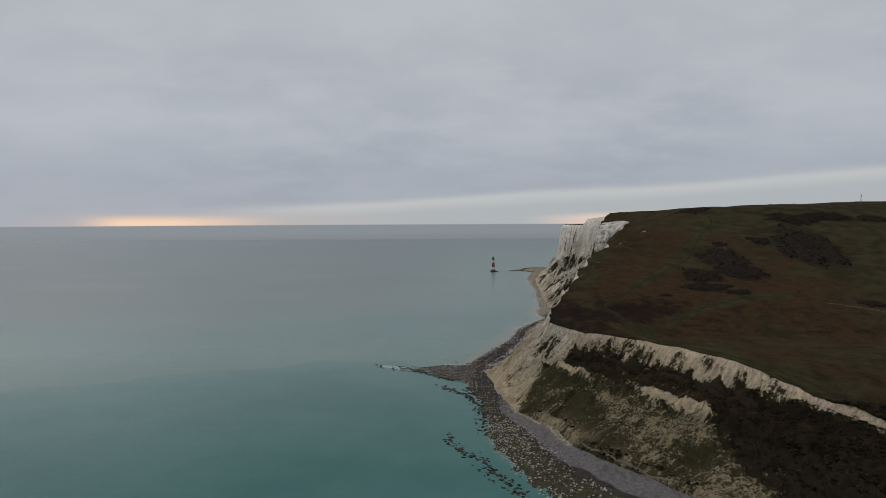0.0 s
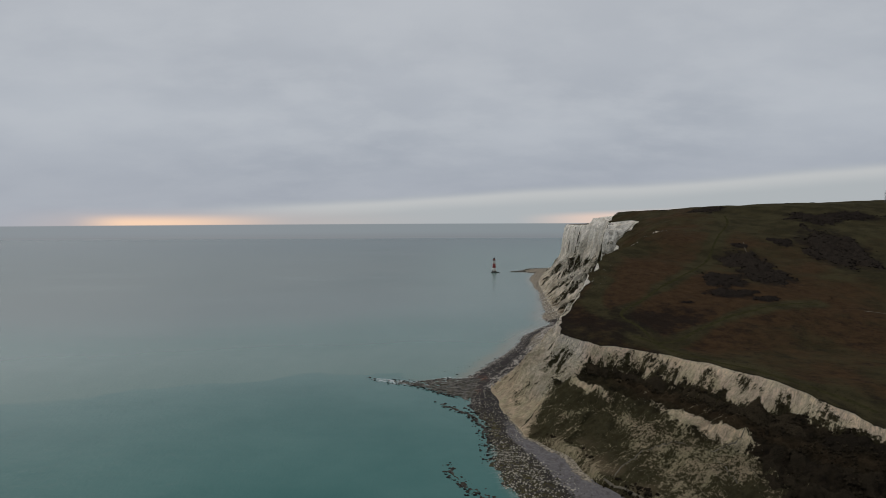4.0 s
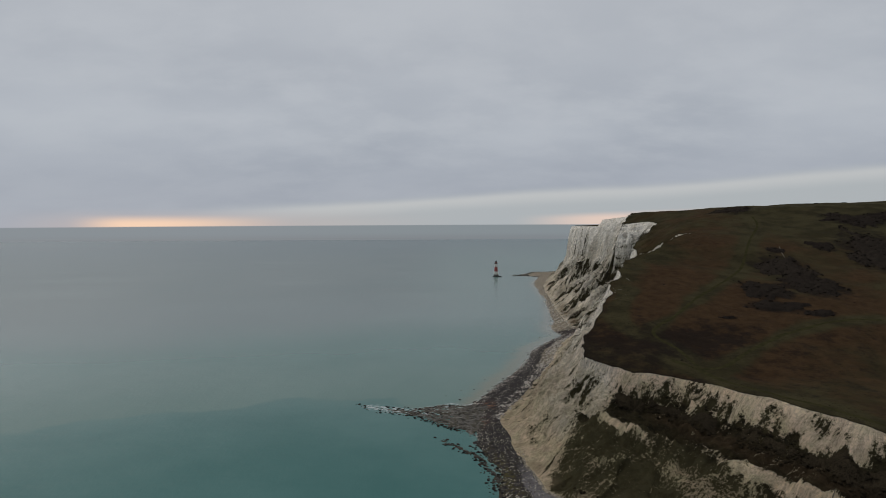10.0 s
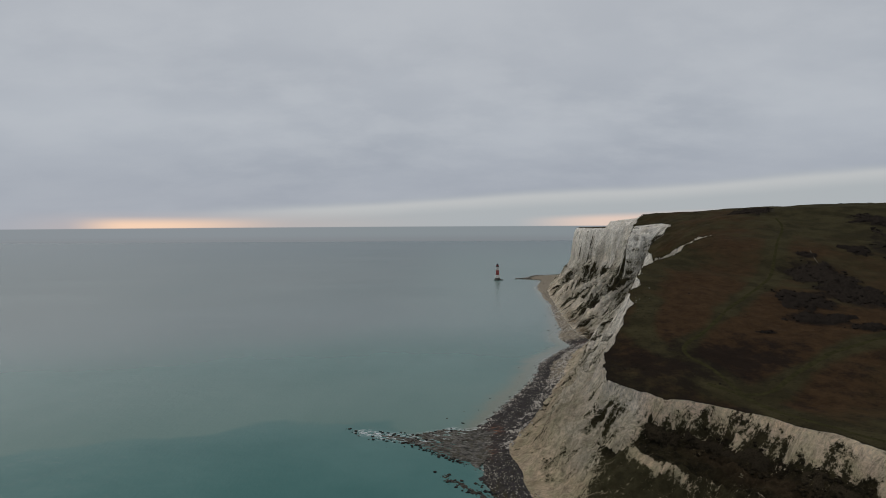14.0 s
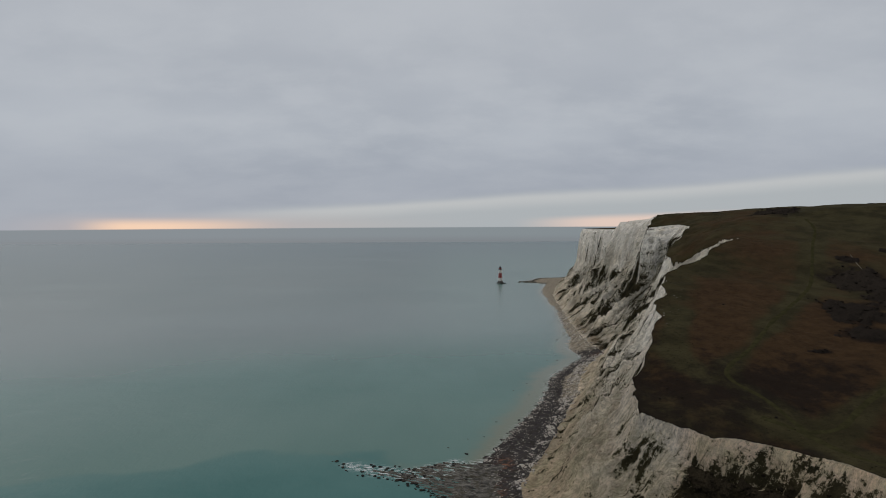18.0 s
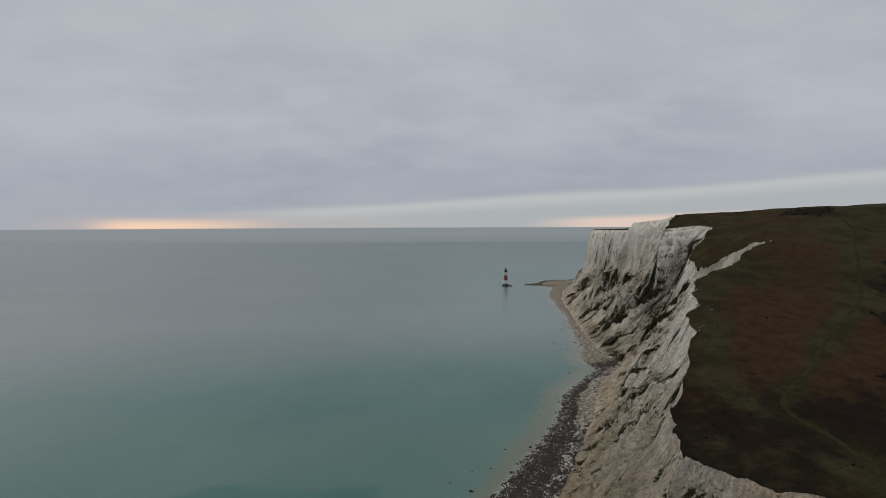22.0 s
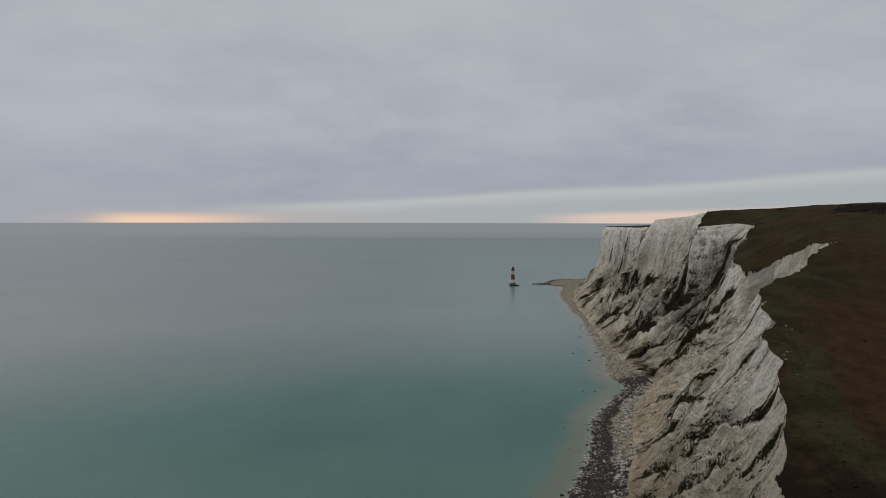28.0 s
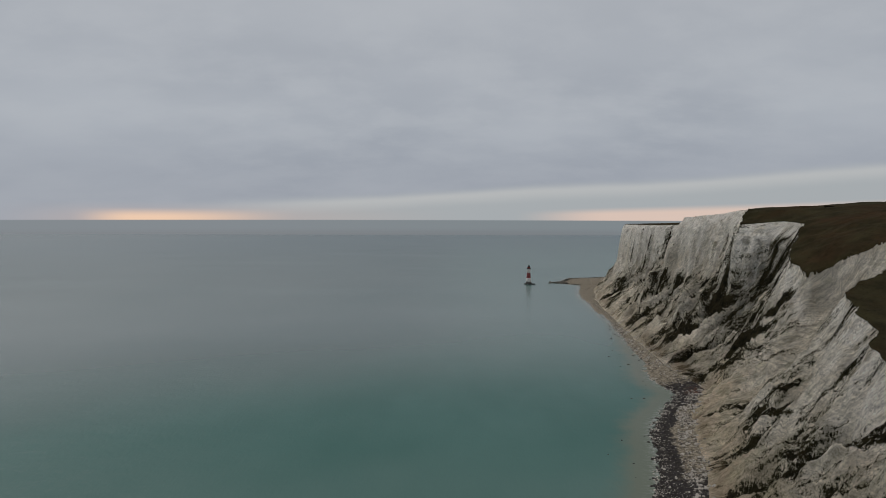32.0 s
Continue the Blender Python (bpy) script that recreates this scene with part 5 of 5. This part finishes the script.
def thicket(x, y, rx, ry, lean, tall, label, seed):
    """A gorse thicket: a closed, lumpy canopy over a ragged oval, with loose bushes through and round it."""
    r = np.random.RandomState(seed)
    c, s = math.cos(radians(lean)), math.sin(radians(lean))

    def inside(p, q):
        """How far a place of the unit oval lies within the thicket's ragged outline."""
        ang = np.arctan2(q, p)
        rim = 0.82 + 0.62 * fbm(np.cos(ang) * 1.2 + seed, np.sin(ang) * 1.2, 3, 95)
        return rim - np.hypot(p, q) + 0.40 * fbm(p * 2.4 + seed, q * 2.4, 3, 96)

    thing = tagged(new("gorse_thicket"), label, "thicket", "gorse thickets on the down")
    thing.location = (x, y, float(height(x, y)))
    a, b = np.meshgrid(np.arange(-1.35, 1.35, 1.1 / rx), np.arange(-1.35, 1.35, 1.1 / ry))
    px, py = x + a * rx * c - b * ry * s, y + a * rx * s + b * ry * c
    deep = inside(a, b)
    crown = tall * step(deep, -0.02, 0.20) * (0.80 + 1.0 * fbm(px / 7, py / 7, 4, 64, 0.6) + 0.35 * fbm(px / 1.7, py / 1.7, 2, 65))
    xyz = np.stack([px, py, height(px, py) + np.where(deep < -0.02, -0.4, crown - 0.15)], -1).reshape(-1, 3) - np.array(thing.location)
    faces = grid_faces(a.shape[1], a.shape[0])
    faces = faces[deep.ravel()[faces].max(1) > -0.02]
    sheet("canopy", faces, xyz, GORSE, {}).parent = thing
    n = int(rx * ry * 0.5) + 40
    p = r.uniform(-1.4, 1.4, (n, 2))
    p = p[inside(p[:, 0], p[:, 1]) > -0.10]
    xy = np.column_stack([x + p[:, 0] * rx * c - p[:, 1] * ry * s, y + p[:, 0] * rx * s + p[:, 1] * ry * c])
    sizes = tall * (0.22 + 0.45 * r.rand(len(p)) ** 1.5)
    lift = np.column_stack([np.zeros((len(p), 2)), 0.5 * tall * step(inside(p[:, 0], p[:, 1]), 0.0, 0.16)])
    bushes = max(2, min(9, int(rx * ry / 60) + 2))
    heart = xy[r.choice(len(xy), bushes, replace=False)]
    owner = np.argmin(((xy[:, None] - heart[None]) ** 2).sum(-1), 1)
    for k in range(bushes):
        mine = owner == k
        bush = strewn("bush", CLUMPS if n < 150 else SMALL, (grounded(xy) + lift)[mine] - np.array(thing.location), sizes[mine], GORSE, seed + k, True, 0.3)
        bush.parent = thing
    return thing


for i, (x, y, rx, ry, lean, tall, label) in enumerate(THICKETS):
    thicket(x, y, rx, ry, lean, 1.1 * tall, label, 200 + i)

flat_veg, flat_under, flat_tau = veg.ravel(), under.ravel(), tau.ravel()
region = REGION.ravel()


def sown(where, n, seed):
    ids = np.flatnonzero(where)
    pick = np.random.RandomState(seed).choice(ids, min(n, len(ids)), replace=False)
    out = XYZ[pick].copy()
    out[:, :2] += np.random.RandomState(seed + 50).uniform(-0.7, 0.7, (len(out), 2))
    return out


# closed scrub, as a lumpy canopy over the undercliff's hollows
brush = np.maximum(thorn, under * np.exp(-((tau - 0.86) / 0.045) ** 2) * (1 - wall)) * step(MY, 250, 300) * (1 - 0.85 * bench_grass)
brush = brush * step(fbm(MX / 22, MY / 22, 3, 67, 0.6), -0.32, 0.12)
leafy = brush * (1.5 + 2.6 * fbm(MX / 6.5, MY / 6.5, 4, 68, 0.6) + 0.9 * ridged(MX / 3.2, MY / 3.2, 2, 69)) - 0.7
canopy_xyz = XYZ + np.stack([0 * leafy.ravel(), 0 * leafy.ravel(), leafy.ravel()], 1)
canopy_faces = FACES[(KIND == 2) & (leafy.ravel()[FACES].max(1) > -0.1)]
tagged(sheet("scrub_canopy", canopy_faces, canopy_xyz, SCRUB, {}), "closed dark winter scrub in the undercliff's hollows", "scrub", kind="stuff")
cells = sown((region == 2) & (flat_under > 0.6) & (flat_veg > 0.66) & (XYZ[:, 1] > 250) & ((np.abs(flat_tau - 0.84) < 0.075) | (np.abs(flat_tau - 0.03) < 0.03) | (XYZ[:, 0] - 0.8 * np.clip(XYZ[:, 1] - 395, 0, 200) > 168)) & (fbm(XYZ[:, 0] / 14, XYZ[:, 1] / 14, 3, 98) > -0.12), 4600, 1)
tagged(strewn("undercliff_scrub", SMALL, cells, sized(len(cells), 0.3, 1.35, 1.8), SCRUB, 8, True, 0.3), "dark winter scrub covering the undercliff", "scrub", kind="stuff")
cells = sown((region == 3) & (XYZ[:, 1] > 240) & (XYZ[:, 1] < 372 - 0.12 * (XYZ[:, 0] - 240)) & (XYZ[:, 0] < 520), 3600, 2)
tagged(strewn("hillside_scrub", SMALL, cells, sized(len(cells), 0.8, 2.3, 1.3), SCRUB, 9, True, 0.3), "dark bare scrub filling the combe", "scrub", kind="stuff")
cells = sown((region == 2) & (flat_under < 0.4) & (greened.ravel() < 0.2) & (flat_veg > 0.60) & (XYZ[:, 1] < 1150), 9000, 3)
tagged(strewn("cliff_tufts", SMALL, cells, sized(len(cells), 0.15, 0.6, 1.5), TUFT, 10, True, 0.2), "rough grass tufts rooted in the cliff gullies", "grass", kind="stuff")
cells = sown((region == 3) & (XYZ[:, 1] < 1000) & (MASK["d_rim"].ravel() < 26), 3500, 4)
tagged(strewn("edge_tufts", SMALL, cells, sized(len(cells), 0.15, 0.4, 1.5), TUFT, 11, True, 0.1), "tussocky grass along the cliff edge", "grass", kind="stuff")

near_bush = np.vstack([np.column_stack([rng.normal(138, 18, 30), rng.normal(574, 14, 30)]), np.column_stack([rng.uniform(150, 520, 60), rng.uniform(540, 930, 60)])])
near_bush = near_bush[fbm(near_bush[:, 0] / 40, near_bush[:, 1] / 40, 2, 97) > 0.02]
tagged(strewn("scattered_gorse", SMALL, grounded(near_bush), sized(len(near_bush), 0.3, 1.1, 2.0), GORSE, 12, True, 0.25), "small dark gorse bushes scattered over the down", "gorse", kind="stuff")


# ---- small bushes on the skyline, and bare chalk scrapes near the edge ----
for k, (x, y, size) in enumerate([(357, 1063, 1.5), (362, 1066, 1.0), (415, 1040, 1.6), (432, 1004, 1.2), (552, 1050, 1.5), (588, 1040, 1.3)]):
    r = np.random.RandomState(400 + k)
    spots = grounded(np.column_stack([r.normal(x, 1.1 * size, 14), r.normal(y, 1.1 * size, 14)]))
    thing = strewn("skyline_bush", CLUMPS, spots, size * (0.35 + 0.5 * r.rand(14)), GORSE, 400 + k, True, 0.5)
    tagged(thing, "small dark bush standing on the skyline", "bush", "bushes on the skyline")
scrape = np.column_stack([rng.uniform(140, 182, 240), rng.uniform(600, 740, 240)])
inland = height(scrape[:, 0], scrape[:, 1])
d_edge, _, _, in_land = nearest(RIM, scrape[:, 0], scrape[:, 1])
scrape = scrape[in_land & (d_edge > 2) & (d_edge < 15) & (fbm(scrape[:, 0] / 7, scrape[:, 1] / 7, 2, 99) > 0.15)]
tagged(strewn("chalk_scrapes", lumps(1, 6, 0.4, 78, 0.12), grounded(scrape), sized(len(scrape), 0.25, 0.9), STONE_PALE, 13, sink=0.05), "bare chalk showing through the turf near the edge", "chalk", kind="stuff")
